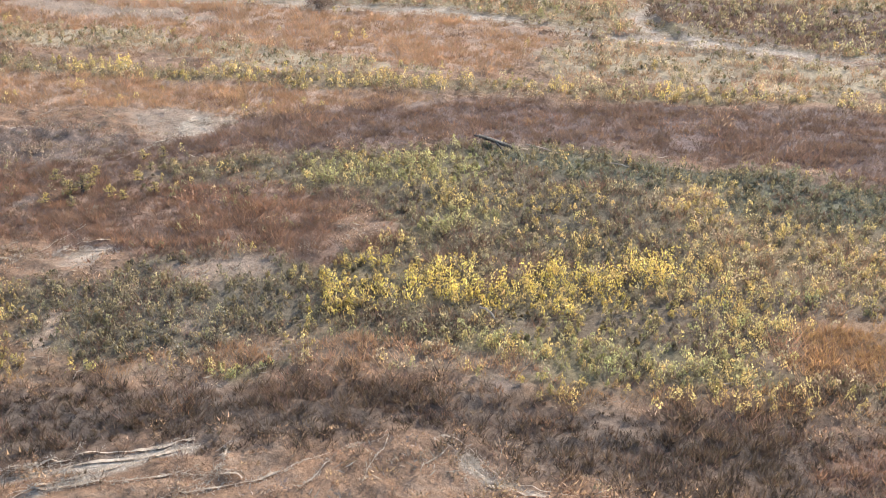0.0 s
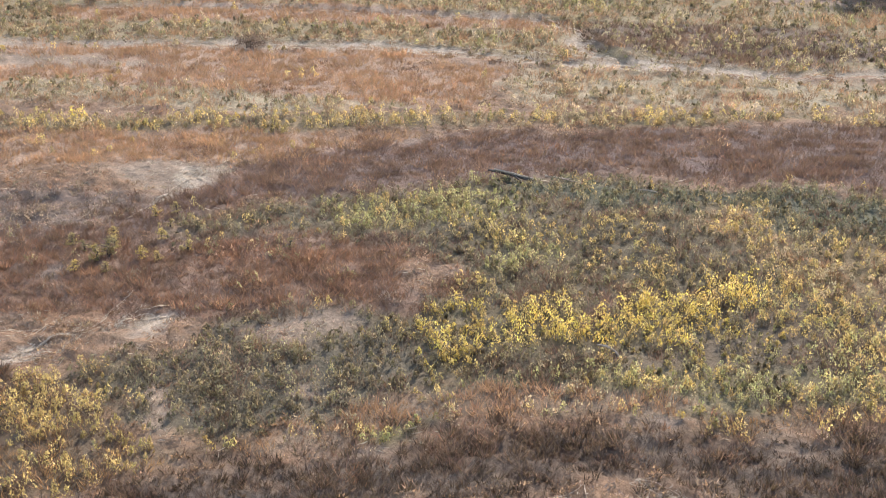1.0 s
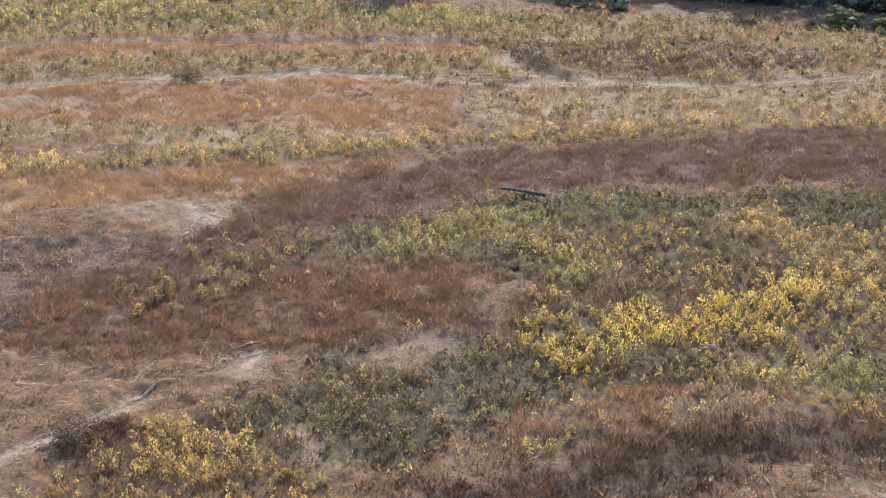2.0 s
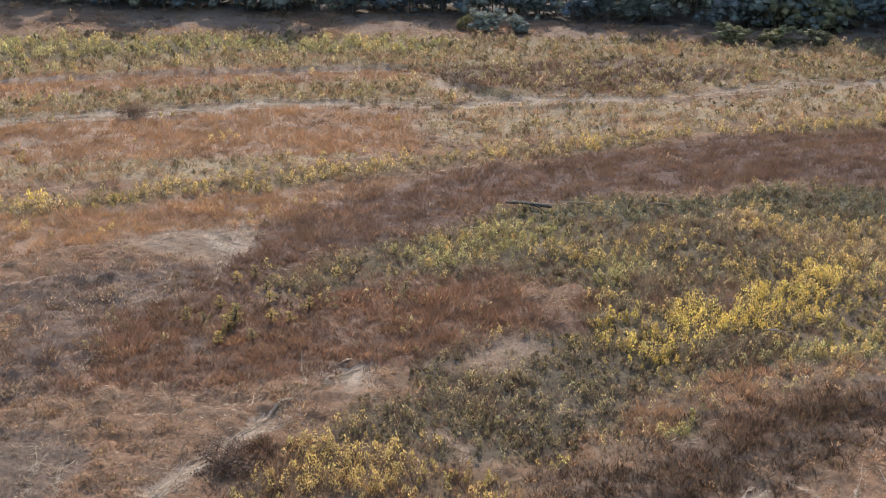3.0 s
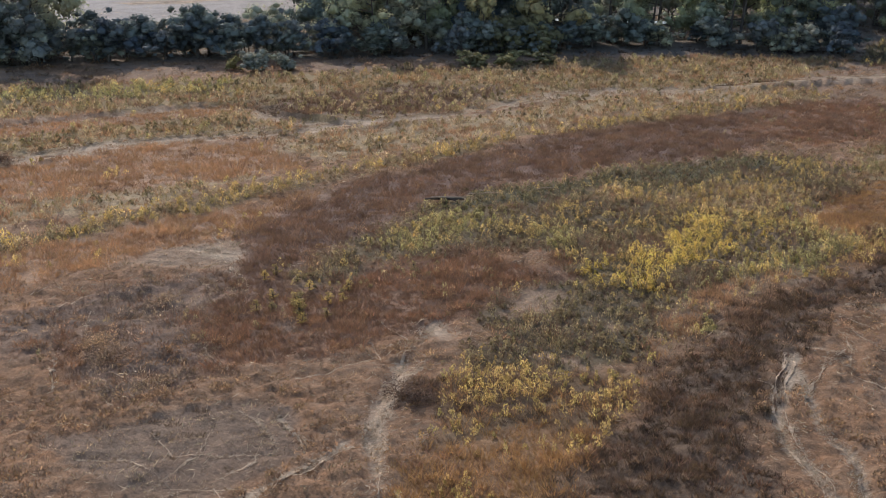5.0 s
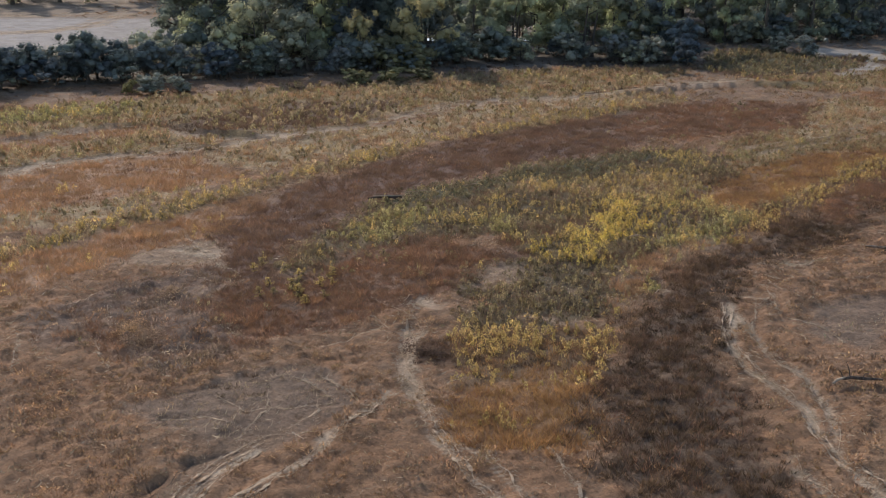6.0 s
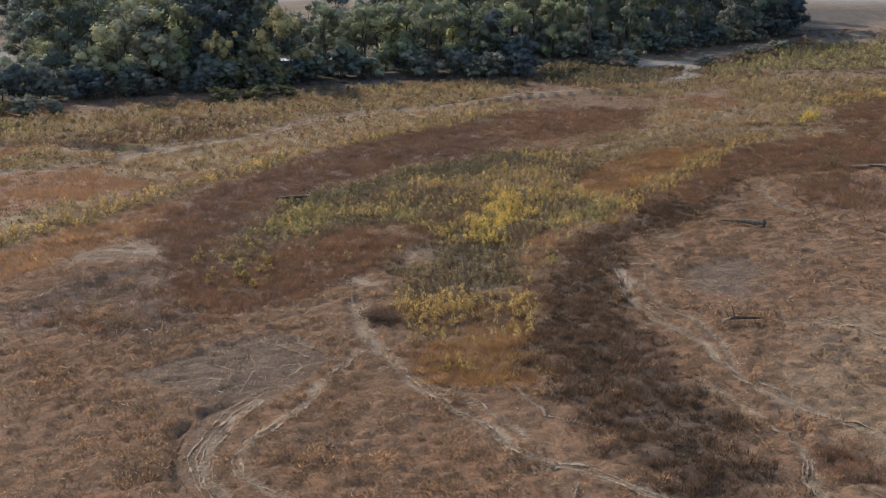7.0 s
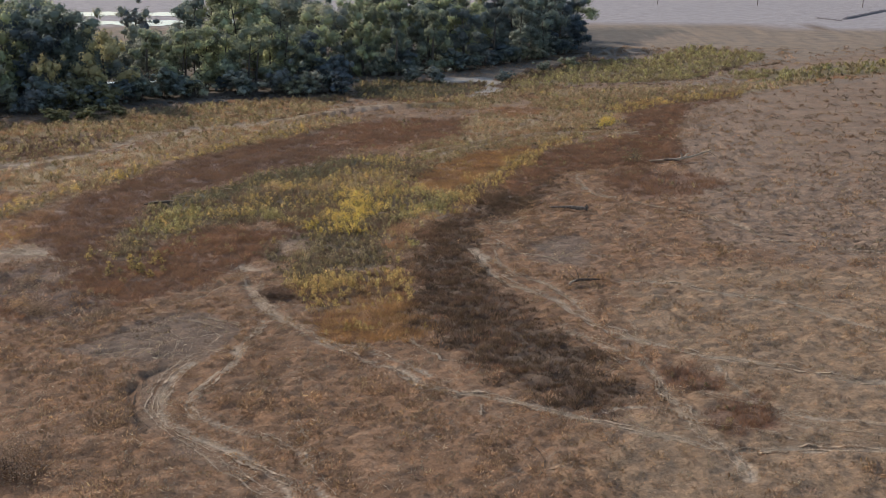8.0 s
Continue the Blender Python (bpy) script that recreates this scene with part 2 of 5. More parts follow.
area("orange", 0.7, [(-8, 75.5), (-5.8, 79.4), (-2.2, 79.1), (-0.6, 72.3), (-2.7, 70.4), (-6.2, 70.3), (-7.9, 72.8)])
area("blush", 0.5, [(-4.9, 94.5), (-4.3, 97.9), (-2.3, 103.2), (-0.9, 105.1), (-0.1, 103.6), (-1.9, 98.6), (-2.5, 93.9), (-2.5, 89), (-3.5, 89.2)])
area("umber", 1.5, [(8.1, 119.3), (12.4, 123.8), (9, 109), (3.1, 100.2), (2, 92.6), (3.1, 84.6), (5.1, 77.9), (7.4, 71), (9.6, 67), (8.5, 63.3), (11, 61.7), (8.6, 59.3), (5.8, 60), (3.1, 65), (0.6, 68.8), (-1.5, 73), (-2.1, 80.3), (-2.6, 87.6), (-2, 94.3), (0.8, 102.2), (5.1, 115.2)])
area("russet", 1, [(5.1, 115.2), (8.5, 126.8), (13.1, 138.2), (19.5, 143), (25.4, 139.3), (25.4, 128.8), (17.6, 128.6), (11.7, 122.3), (7.6, 111.4)])
area("russet", 0.9, [(16.1, 116.8), (25.5, 123.2), (26.4, 114.4), (19, 111.2)])
area("plum", 0.8, [(23.6, 158.3), (28.7, 171.5), (33.2, 174.5), (30, 151.6), (25.7, 137.4), (23.1, 145.1)])
area("mud", 0.6, [(-21.2, 69.5), (-19.5, 72.2), (-16.1, 73.9), (-13.4, 72.8), (-11.7, 70.7), (-12.6, 68.4), (-14.5, 66.2), (-17.1, 66.1), (-19.7, 67.5)])
area("mud", 0.8, [(6.4, 92.7), (9.8, 96.4), (12.1, 92.8), (9.7, 87), (7.3, 87.8)])
area("russet", 1.2, [(-33.1, 82.6), (-29.9, 87.1), (-24.5, 85.6), (-20, 87.3), (-15.6, 85.8), (-18.5, 80.1), (-21, 75), (-25.2, 72.6), (-30.2, 74.9)])
area("russet", 0.6, [(12, 65.6), (14.4, 66.6), (15.7, 63.9), (13.8, 62.1), (11.8, 62.5)])
area("russet", 0.6, [(13.6, 59.7), (16.4, 61.3), (17.4, 58.6), (16.5, 56.1), (13.3, 55.4)])
area("olive", 1.5, [(-7.4, 170.2), (2.9, 182.5), (14.8, 196.6), (20.1, 206), (19.5, 189.7), (14.6, 182.9), (5, 167.9)])
area("pale", 1.2, [(20.1, 206), (25.1, 217.1), (52.9, 257), (62.9, 245.8), (45.7, 207), (28.3, 197.1), (19.5, 189.7)])
area("blush", 1, [(4.8, 160.2), (13, 172.1), (16.9, 167.8), (9.8, 157.9)])
area("pale", 1, [(13.5, 179.8), (27.3, 190), (46.4, 197.8), (80.4, 226), (113.2, 246), (107.4, 233.1), (76.6, 215), (43.6, 185.3), (28.9, 172.6), (19.3, 158.2), (15.2, 153.4)])
area("amber", 0.8, [(0.3, 105.4), (3.7, 122.1), (10.7, 140.7), (20, 158.2), (23.6, 158.3), (12.5, 138.2), (5.2, 116.5), (1.2, 103.2)])
area("olive", 1, [(-4.1, 136.6), (3.7, 146.5), (12.2, 152), (23.9, 150.6), (14.2, 142.8), (4, 133.3), (-1.4, 124.9)])
area("russet", 1, [(-15.4, 148.1), (-6.2, 157.4), (4, 160.1), (5.3, 153.1), (1, 144.4), (-8.5, 136.5), (-14.4, 138.1)])
area("umber", 0.5, [(-12.2, 78.7), (-12.4, 80.5), (-10.7, 80.8), (-9.9, 79.3), (-10.9, 78.2)])
strip("dirt", 4.6, [(-70.3, 76.4), (-66.2, 86.2), (-63.8, 93.4), (-60.4, 99.3), (-56.7, 108.4), (-51.3, 115.3), (-45.8, 122.3), (-41.6, 127.7), (-38.2, 132.8), (-36.6, 138.3), (-34.6, 145.4), (-30, 151.5), (-25.5, 154.6)])
strip("dirt", 2.4, [(-54.8, 124.6), (-50.9, 122.8), (-46.4, 123)])
strip("dirt", 1.6, [(-54.8, 124.6), (-59.8, 123.8), (-64.5, 116.9), (-69.5, 108.9), (-75.4, 99.2), (-79.9, 87.3)])
strip("gold", 4, [(-47.7, 75.6), (-44.1, 83.7), (-41.8, 93.6), (-38.3, 104.2), (-33.9, 115.9), (-28.9, 128.8), (-19.9, 143.4)])
strip("straw", 1.5, [(6.4, 146.6), (11, 154.6), (16.2, 164.1), (21, 166.9)])
strip("dirt", 0.8, [(14.5, 181.7), (27.5, 191.4), (43, 203), (49.1, 213.8)])
strip("dirt", 0.8, [(-14.6, 87.1), (-13.6, 82.9), (-12.3, 78.2), (-11.1, 76.1)])
strip("dirt", 2.2, [(-14.8, 86.7), (-13.6, 86.1)])
strip("dirt", 1.4, [(-11.1, 75.8), (-9.7, 73.8)])
strip("rutted", 2.4, [(-12.5, 71.7), (-14.9, 66.9), (-15.7, 64.4), (-15.7, 61.9), (-15, 59), (-13.9, 57), (-11.9, 54.4), (-9.8, 52.1), (-7.1, 49)])
strip("trail", 0.3, [(-19.7, 67.5), (-17.6, 68.5), (-14.8, 67.4), (-12.1, 69.1)])
strip("trail", 0.25, [(-18.8, 70.6), (-16.5, 69.4), (-14.7, 70.6), (-13.2, 71.7)])
strip("trail", 0.25, [(-16.8, 72.2), (-15.6, 70.1), (-15.6, 66.6)])
strip("trail", 0.25, [(-14.4, 72.6), (-13.5, 70.6), (-14, 68.6), (-12.8, 67.6)])
strip("dirt", 0.3, [(-17.1, 74.3), (-15.1, 73.5), (-14.3, 72.9)])
strip("dirt", 0.3, [(-15.1, 74.7), (-13.4, 73.4), (-12.2, 72.3)])
strip("trail", 0.3, [(-34.1, 75.1), (-31.7, 72.4), (-30, 69.8)])
strip("trail", 0.3, [(-31.3, 80), (-29, 77)])
strip("trail", 1.6, [(-32.9, 91.1), (-31.3, 90.3), (-30.2, 90.6)])
strip("dirt", 0.5, [(-35.8, 95.2), (-32, 91.7), (-28.2, 88.3)])
strip("dirt", 1.2, [(-33.1, 91), (-30.7, 91.3)])
strip("dirt", 1.6, [(-14.8, 86.4), (-14.9, 87.7)])
strip("trail", 0.4, [(4.5, 86.3), (4.1, 88.8), (4, 91.4), (4.7, 93.5)])
strip("trail", 0.35, [(5.6, 91.5), (4, 92.8), (2.4, 93.1)])
strip("trail", 0.35, [(5.6, 95.3), (3.3, 96.8), (2.8, 98.3), (5.3, 97.4)])
strip("trail", 0.35, [(4.5, 87.8), (2.6, 88.1), (1.6, 88.3)])
strip("trail", 0.35, [(4.7, 99.4), (3.7, 100.5), (4.4, 100.9), (5.8, 100.5)])
area("straw", 1, [(-11.2, 90.7), (-12.6, 91.5), (-12.1, 92.2), (-10.9, 91.7)])
area("straw", 1, [(-11.5, 92.9), (-12.8, 94.4), (-12.3, 95.4), (-10.7, 94.5)])
area("straw", 0.3, [(-6.9, 90.5), (-7.5, 91.3), (-7, 91.9), (-6.4, 91.4)])
area("straw", 0.3, [(-5.3, 85.6), (-8.4, 86.3), (-8.3, 86.7), (-5.1, 86.3)])
area("lime", 0.3, [(-2.7, 92.8), (-3.1, 93.8), (-2.5, 94.7), (-2.1, 93.7)])
area("yellow", 0.25, [(0.1, 103.3), (-0.7, 104), (0.2, 104)])
area("yellow", 0.25, [(-3, 87.7), (-3.7, 88.1), (-2.9, 88.2)])
area("plum", 0.35, [(-7.9, 102.9), (-9.5, 104.6), (-9.8, 105.6), (-8.7, 105.4), (-8.1, 103.7)])
area("mud", 0.4, [(0.4, 101.7), (-0.3, 102.5), (0.2, 103.6), (1.4, 102.5)])
area("mud", 0.35, [(-1.9, 92), (-2.2, 92.9), (-2, 93.6), (-1.5, 93.1)])
strip("trail", 1, [(3, 100.2), (4.4, 100.9), (5.9, 101.4), (6.8, 102.9)])
area("ash", 1, [(-34.5, 76.3), (-33.2, 81.2), (-31.2, 86.1), (-29.6, 88.6), (-26.6, 86.8), (-26.8, 82.6), (-28.7, 77.5), (-29.6, 73.4)])
area("ash", 0.6, [(-26.3, 73.1), (-28.9, 76.5), (-28.4, 80.4), (-25.7, 81.7), (-22.3, 78.7), (-21.4, 76.5), (-21.3, 73.9), (-22.8, 72)])
area("ash", 0.4, [(-21.7, 82.5), (-22.3, 84.1), (-21.5, 84.4), (-20.1, 82.9), (-20.3, 81.9)])
area("tan", 0.8, [(-19.1, 75.1), (-19.1, 77.4), (-17.3, 79.6), (-15.1, 82.5), (-13.6, 82.3), (-12.9, 78.9), (-12.8, 75.5), (-12, 72.9), (-17.5, 73.9)])
area("mud", 0.3, [(-22.6, 68.4), (-20.8, 70.2), (-18.9, 73), (-16.5, 75.3), (-15.4, 75), (-11.8, 72.1), (-18.8, 66.3)])
# the umber strips here paint the shadow lines under low lips
strip("umber", 3, [(33.7, 202.6), (41.1, 202.9), (46.6, 213.7), (50.7, 221), (57.7, 225)])
strip("rust", 4, [(39.6, 190.5), (56.2, 200.5), (76, 213.3)])
strip("umber", 2.5, [(14.2, 150.7), (17.8, 151.7), (21.3, 151.4)])
strip("straw", 3, [(9.8, 146.7), (15.4, 148.6), (19.6, 149.6), (23.7, 148.8)])
area("tan", 1.5, [(-123.8, 72.3), (-108.2, 97.5), (-103.6, 113.1), (-99.7, 124.2), (-86.5, 137.2), (-61.2, 154.7), (-52.3, 154.6), (-67.9, 136.7), (-84.9, 121.7), (-96.1, 109.4), (-100.9, 94.9), (-111, 74.4)])
# brown weeds on the bank, chosen dark to include the shade before the wood
area("bark", 1.2, [(-13.7, 180.6), (1.3, 196), (12.7, 208.1), (29, 241.9), (28.6, 229.4), (15.7, 196.6), (5.5, 185.8), (-6.7, 172.5)])
area("sage", 1, [(-13.9, 195.4), (-7.9, 203.2), (0.4, 196), (6.4, 189.2), (-6.9, 176), (-12.1, 181.9)])
area("beach", 2, [(-140, 150), (-108, 158), (-88, 180), (-90, 196), (-110, 205), (-150, 190)])
area("sand", 0.35, [(-1.4, 205.1), (6.1, 206.2), (8.1, 204.7), (8.8, 201.6), (8.2, 196.3), (6.8, 190.6), (5.6, 184.5), (4.8, 184.5), (6.3, 192.6), (6.9, 198.5), (5.9, 199.2), (-1.4, 198.1)])
area("amber", 0.8, [(-0.5, 113.6), (0.8, 120.4), (3.7, 127.5), (7, 133.1), (8, 130.1), (5, 121), (2.1, 112.1)])
strip("straw", 1.6, [(-2.6, 133.2), (1.8, 138.5), (5.5, 143.9), (9.8, 150.6)])
strip("dirt", 3.6, [(-38.4, 141.5), (-34.7, 145.9), (-26.9, 150.5), (-22.1, 155.9), (-15.3, 163), (-10.2, 167.7), (-6.8, 171), (-3.7, 172.6)])
strip("sand", 3.5, [(6.3, 203.2), (8, 202.1), (8.6, 198.4), (8.1, 191.3), (5.9, 184.6), (4.1, 181.6)])
strip("dirt", 6, [(-145, 208.5), (-131, 217.6), (-121.1, 223.2)])
strip("dirt", 6, [(-137.1, 198.8), (-126.6, 203.4), (-122.6, 210.5)])
strip("dirt", 6, [(-121, 179.2), (-115.4, 182.7), (-112.3, 191.5), (-120, 218.4)])

# the east corner, and the trodden paths and ruts
area("heath", 1.2, [(26.9, 134.9), (27.1, 141.2), (28.1, 152.5), (31.8, 165.1), (36.1, 173.5), (44.6, 182.2), (69.7, 195.2), (45.9, 126.2), (30.1, 125.8)])
area("pale", 0.8, [(10.3, 196.4), (16.6, 208.3), (26.2, 231.4), (33.1, 231.7), (43.0, 240.4), (50.9, 261.9), (58.2, 254.8), (63.5, 245.8), (59.2, 232.9), (50.3, 223.7), (40.3, 213.5), (30.3, 211.4), (19.6, 200.5), (12.5, 189.5)])
area("heath", 1.0, [(19.3, 196.8), (28.7, 200.1), (37.8, 199.8), (43.3, 207.0), (48.4, 217.3), (56.7, 225.0), (67.8, 235.3), (90.1, 254.1), (83.8, 236.1), (68.4, 226.4), (50.5, 215.6), (44.8, 207.0), (37.1, 196.0), (28.0, 195.0), (18.6, 189.7)])
area("pale", 0.8, [(49.1, 213.9), (61.4, 219.6), (73.9, 227.6), (83.8, 236.1), (79.1, 222.2), (70.4, 216.5), (58.1, 207.6), (47.8, 204.0)])
area("wheat", 0.8, [(9.5, 181.5), (18.6, 189.7), (27.8, 193.5), (41.6, 196.2), (56.6, 202.0), (60.6, 199.9), (47.1, 189.4), (35.1, 185.0), (25.7, 178.4), (13.9, 173.8)])
area("olive", 0.8, [(14.5, 181.7), (22.7, 187.8), (35.6, 187.6), (46.8, 188.1), (43.0, 182.7), (33.5, 176.3), (24.1, 167.0), (16.6, 168.3), (12.2, 172.1)])
area("amber", 0.6, [(21.4, 170.2), (29.8, 178.5), (39.3, 185.2), (45.5, 186.0), (42.7, 181.5), (33.3, 175.1), (27.4, 168.2), (23.5, 162.8)])
area("russet", 0.9, [(24.0, 163.3), (28.5, 170.4), (32.9, 173.4), (42.9, 182.1), (32.2, 167.3), (28.1, 152.5), (27.2, 142.4), (26.5, 134.2), (21.7, 128.1), (15.4, 125.4), (10.1, 123.7), (13.5, 135.3), (19.6, 143.8), (24.1, 147.2)])
area("wheat", 0.7, [(2.6, 161.1), (8.8, 167.5), (16.5, 167.8), (23.8, 164.4), (21.9, 153.6), (15.1, 152.1), (9.9, 148.4), (4.3, 142.5), (1.0, 140.5)])
area("rust", 0.7, [(5.7, 167.4), (10.6, 170.9), (14.2, 167.7), (13.0, 162.5), (8.5, 161.8)])
area("yellow", 0.25, [(19.2, 156.8), (21.0, 160.7), (22.3, 158.8), (21.4, 153.6), (19.3, 152.7)])
# shadow above the pale lip, painted in umber
strip("umber", 0.8, [(14.8, 149.9), (17.8, 151.7), (21.2, 150.9)])
strip("dirt", 1.6, [(9.8, 146.3), (13.3, 148.1), (17.5, 148.7), (21.5, 147.9), (24.3, 146.3)])
strip("dirt", 1.4, [(-0.3, 132.8), (4.2, 139.4), (7.6, 143.8), (11.2, 146.8)])
strip("dirt", 1.4, [(6.4, 146.6), (10.3, 154.6), (14.6, 163.0), (16.3, 165.7)])
strip("gold", 1.6, [(0.8, 112.5), (3.6, 117.8), (6.7, 126.1), (9.0, 133.4), (12.4, 137.8), (16.6, 141.3), (20.9, 143.8)])
area("russet", 1.0, [(15.7, 120.1), (17.8, 125.5), (21.8, 125.0), (26.9, 116.5), (23.0, 113.0), (16.7, 113.4)])
area("tan", 0.6, [(12.4, 123.8), (15.3, 123.9), (15.7, 114.1), (17.7, 109.7), (13.8, 111.6)])
# umber again for the curved shadow line along the eroded lip
strip("umber", 0.9, [(9.5, 181.5), (12.1, 182.2), (18.8, 191.8), (21.9, 196.2), (28.4, 197.9), (32.8, 197.3), (37.5, 198.2), (43.0, 205.4), (47.5, 215.5), (55.0, 222.1), (65.3, 234.2)])
# shade of the ledge beside the far path, put into the cover colour
strip("umber", 1.2, [(-22.6, 155.9), (-19.5, 159.9), (-16.9, 163.0), (-12.6, 165.7)])
strip("umber", 1.6, [(-54.2, 149.9), (-48.3, 153.3), (-42.3, 157.2), (-36.1, 161.9), (-27.5, 164.2)])
strip("umber", 3, [(37.3, 307.2), (50.3, 306.2), (65.0, 310.6), (77.3, 315.0)])
strip("umber", 3, [(37.9, 295.5), (55.5, 296.5), (76.7, 301.1), (105.8, 299.5)])
strip("umber", 3, [(77.3, 315.0), (95.2, 317.9), (110.6, 313.4)])
strip("trail", 1.0, [(2.3, 92.1), (2.8, 89.0), (3.4, 85.4), (4.6, 82.5), (6.4, 80.5), (7.6, 78.6), (8.3, 76.3), (9.3, 74.3), (10.4, 72.6), (11.2, 71.5), (12.4, 70.4), (13.9, 69.0), (15.3, 67.8), (16.2, 67.5), (17.9, 66.6), (19.6, 65.7), (20.9, 64.6), (22.7, 63.5), (24.2, 63.6)])
strip("trail", 0.7, [(2.9, 90.6), (4.0, 87.7), (5.8, 84.0), (7.0, 83.0), (8.2, 79.9), (9.1, 77.3), (9.3, 74.6)])
strip("trail", 0.9, [(12.3, 83.4), (14.5, 83.6), (16.3, 82.5), (17.6, 81.1), (19.4, 80.3), (21.0, 79.2), (23.0, 78.2), (24.4, 76.7), (25.3, 74.6), (27.2, 72.1)])
strip("trail", 0.7, [(13.4, 122.3), (13.3, 116.7), (14.0, 112.8), (15.4, 111.6), (17.6, 108.8), (20.3, 107.0), (22.4, 104.8), (24.5, 101.0), (25.8, 96.7)])
strip("rut", 0.5, [(20.8, 106.8), (22.4, 104.8), (24.4, 100.8), (25.8, 96.7), (27.7, 95.3), (31.6, 93.6), (34.1, 92.1)])
strip("rut", 0.4, [(25.7, 98.3), (28.1, 96.8), (30.9, 95.5), (35.0, 94.7)])
strip("trail", 0.5, [(25.6, 96.0), (27.5, 94.6), (31.4, 92.9), (33.8, 91.4)])
strip("trail", 0.9, [(-1.0, 62.5), (0.5, 61.7), (2.0, 61.4), (3.8, 60.5), (5.2, 59.6), (6.5, 58.6), (7.6, 57.9), (8.9, 57.2), (10.2, 56.4), (11.4, 55.7), (12.6, 54.7), (13.9, 54.3), (15.0, 54.4), (16.6, 54.6), (18.7, 54.5), (21.1, 54.4)])
strip("trail", 0.5, [(7.3, 73.7), (7.9, 72.1), (8.8, 71.0), (9.9, 69.4), (11.2, 67.0), (11.9, 64.3), (11.9, 61.7)])
strip("trail", 0.9, [(11.9, 64.3), (11.9, 61.7), (12.2, 60.4), (12.5, 58.2), (12.9, 56.1), (13.6, 54.4), (13.8, 52.8), (13.8, 51.3)])
strip("trail", 0.5, [(15.8, 66.3), (15.5, 64.1), (16.0, 62.6), (16.8, 60.8), (17.2, 59.0), (17.5, 57.9), (19.2, 56.8), (21.7, 56.2)])
strip("trail", 0.7, [(14.1, 62.0), (16.7, 60.3), (17.9, 59.4), (19.6, 58.3), (22.2, 57.6)])
strip("trail", 0.4, [(11.9, 58.0), (12.9, 57.7), (15.3, 57.1), (17.0, 55.9), (18.9, 55.1)])
strip("trail", 0.4, [(0.1, 66.8), (1.5, 66.4), (2.8, 65.5)])
strip("trail", 0.5, [(8.0, 58.9), (9.3, 59.7), (10.7, 59.9), (11.7, 59.2)])
strip("trail", 0.35, [(2.0, 60.1), (2.1, 58.4)])
strip("trail", 0.35, [(11.7, 74.9), (11.9, 71.0), (11.9, 67.0)])
strip("rut", 0.25, [(22.8, 84.7), (23.9, 87.3), (25.0, 90.0)])
strip("rut", 0.25, [(4.4, 54.9), (4.7, 53.0), (4.3, 51.1)])
strip("rut", 0.25, [(26.8, 79.5), (27.9, 82.0), (29.1, 82.5)])
strip("rut", 0.2, [(12.3, 83.4), (12.1, 80.6)])
strip("trail", 0.4, [(16.6, 90.9), (18.4, 90.4)])
strip("trail", 0.4, [(19.2, 87.1), (21.6, 87.4)])
strip("trail", 0.4, [(3.4, 96.3), (4.7, 94.1), (5.4, 91.0), (7.5, 90.2), (9.0, 87.8)])
strip("trail", 0.35, [(6.7, 97.3), (6.9, 94.5)])
strip("rut", 0.5, [(-15.4, 65.7), (-16.3, 64.0), (-16.4, 61.3), (-15.6, 58.4), (-14.2, 56.2)])
strip("rut", 0.35, [(-20.7, 70.3), (-19.6, 71.2), (-18.4, 73.2), (-17.3, 74.7)])
strip("rut", 0.4, [(-12.0, 69.1), (-12.0, 65.9), (-12.6, 64.1), (-13.6, 61.5)])
strip("trail", 0.9, [(-11.1, 73.8), (-11.4, 71.2), (-11.8, 69.4), (-11.7, 67.4), (-11.8, 65.6), (-12.5, 63.7), (-13.2, 61.4), (-13.1, 59.8), (-12.4, 58.1)])
strip("trail", 0.5, [(-12.4, 58.1), (-11.3, 57.4), (-9.8, 56.5), (-8.0, 55.5), (-6.7, 54.2), (-5.6, 50.8), (-4.7, 49.3)])
strip("trail", 0.9, [(-14.2, 66.2), (-14.7, 63.9), (-14.8, 61.3), (-14.4, 59.1), (-13.6, 57.5), (-11.9, 55.8), (-9.9, 54.1), (-8.3, 52.2), (-6.8, 50.5), (-6.2, 49.3)])
strip("trail", 0.4, [(-14.3, 67.8), (-15.5, 64.8), (-15.8, 62.2), (-15.2, 59.4), (-14.1, 57.1), (-12.6, 55.4), (-10.9, 53.3), (-8.9, 51.0), (-7.9, 49.3)])
strip("trail", 0.4, [(-14.2, 67.0), (-15.1, 64.3), (-15.3, 61.8), (-14.8, 59.2), (-13.8, 57.1), (-12.0, 55.3), (-10.0, 53.2), (-8.4, 51.0), (-7.4, 49.4)])
strip("dirt", 0.7, [(-13.6, 82.2), (-12.9, 80.2), (-12.3, 78.2), (-11.5, 76.6), (-10.6, 75.2), (-9.7, 74.0), (-8.8, 72.6), (-7.8, 70.5)])
strip("trail", 0.9, [(-7.8, 70.5), (-6.1, 68.7), (-4.6, 66.8), (-2.6, 65.3), (-1.3, 63.2), (0.0, 61.9)])
strip("trail", 0.5, [(-9.2, 72.9), (-6.9, 70.5), (-4.8, 69.1), (-2.7, 66.8), (-0.7, 64.3)])
strip("trail", 0.4, [(-2.8, 70.8), (-1.4, 68.8), (0.0, 66.7)])
strip("trail", 0.3, [(-7.1, 57.6), (-6.5, 55.5)])
strip("trail", 0.4, [(-28.1, 74.9), (-26.3, 72.6), (-25.2, 71.6)])
strip("trail", 0.22, [(-36.0, 95.4), (-34.7, 94.3), (-34.0, 93.5), (-33.0, 92.4), (-31.4, 91.2), (-29.6, 89.7), (-27.7, 87.9), (-26.3, 86.9)])
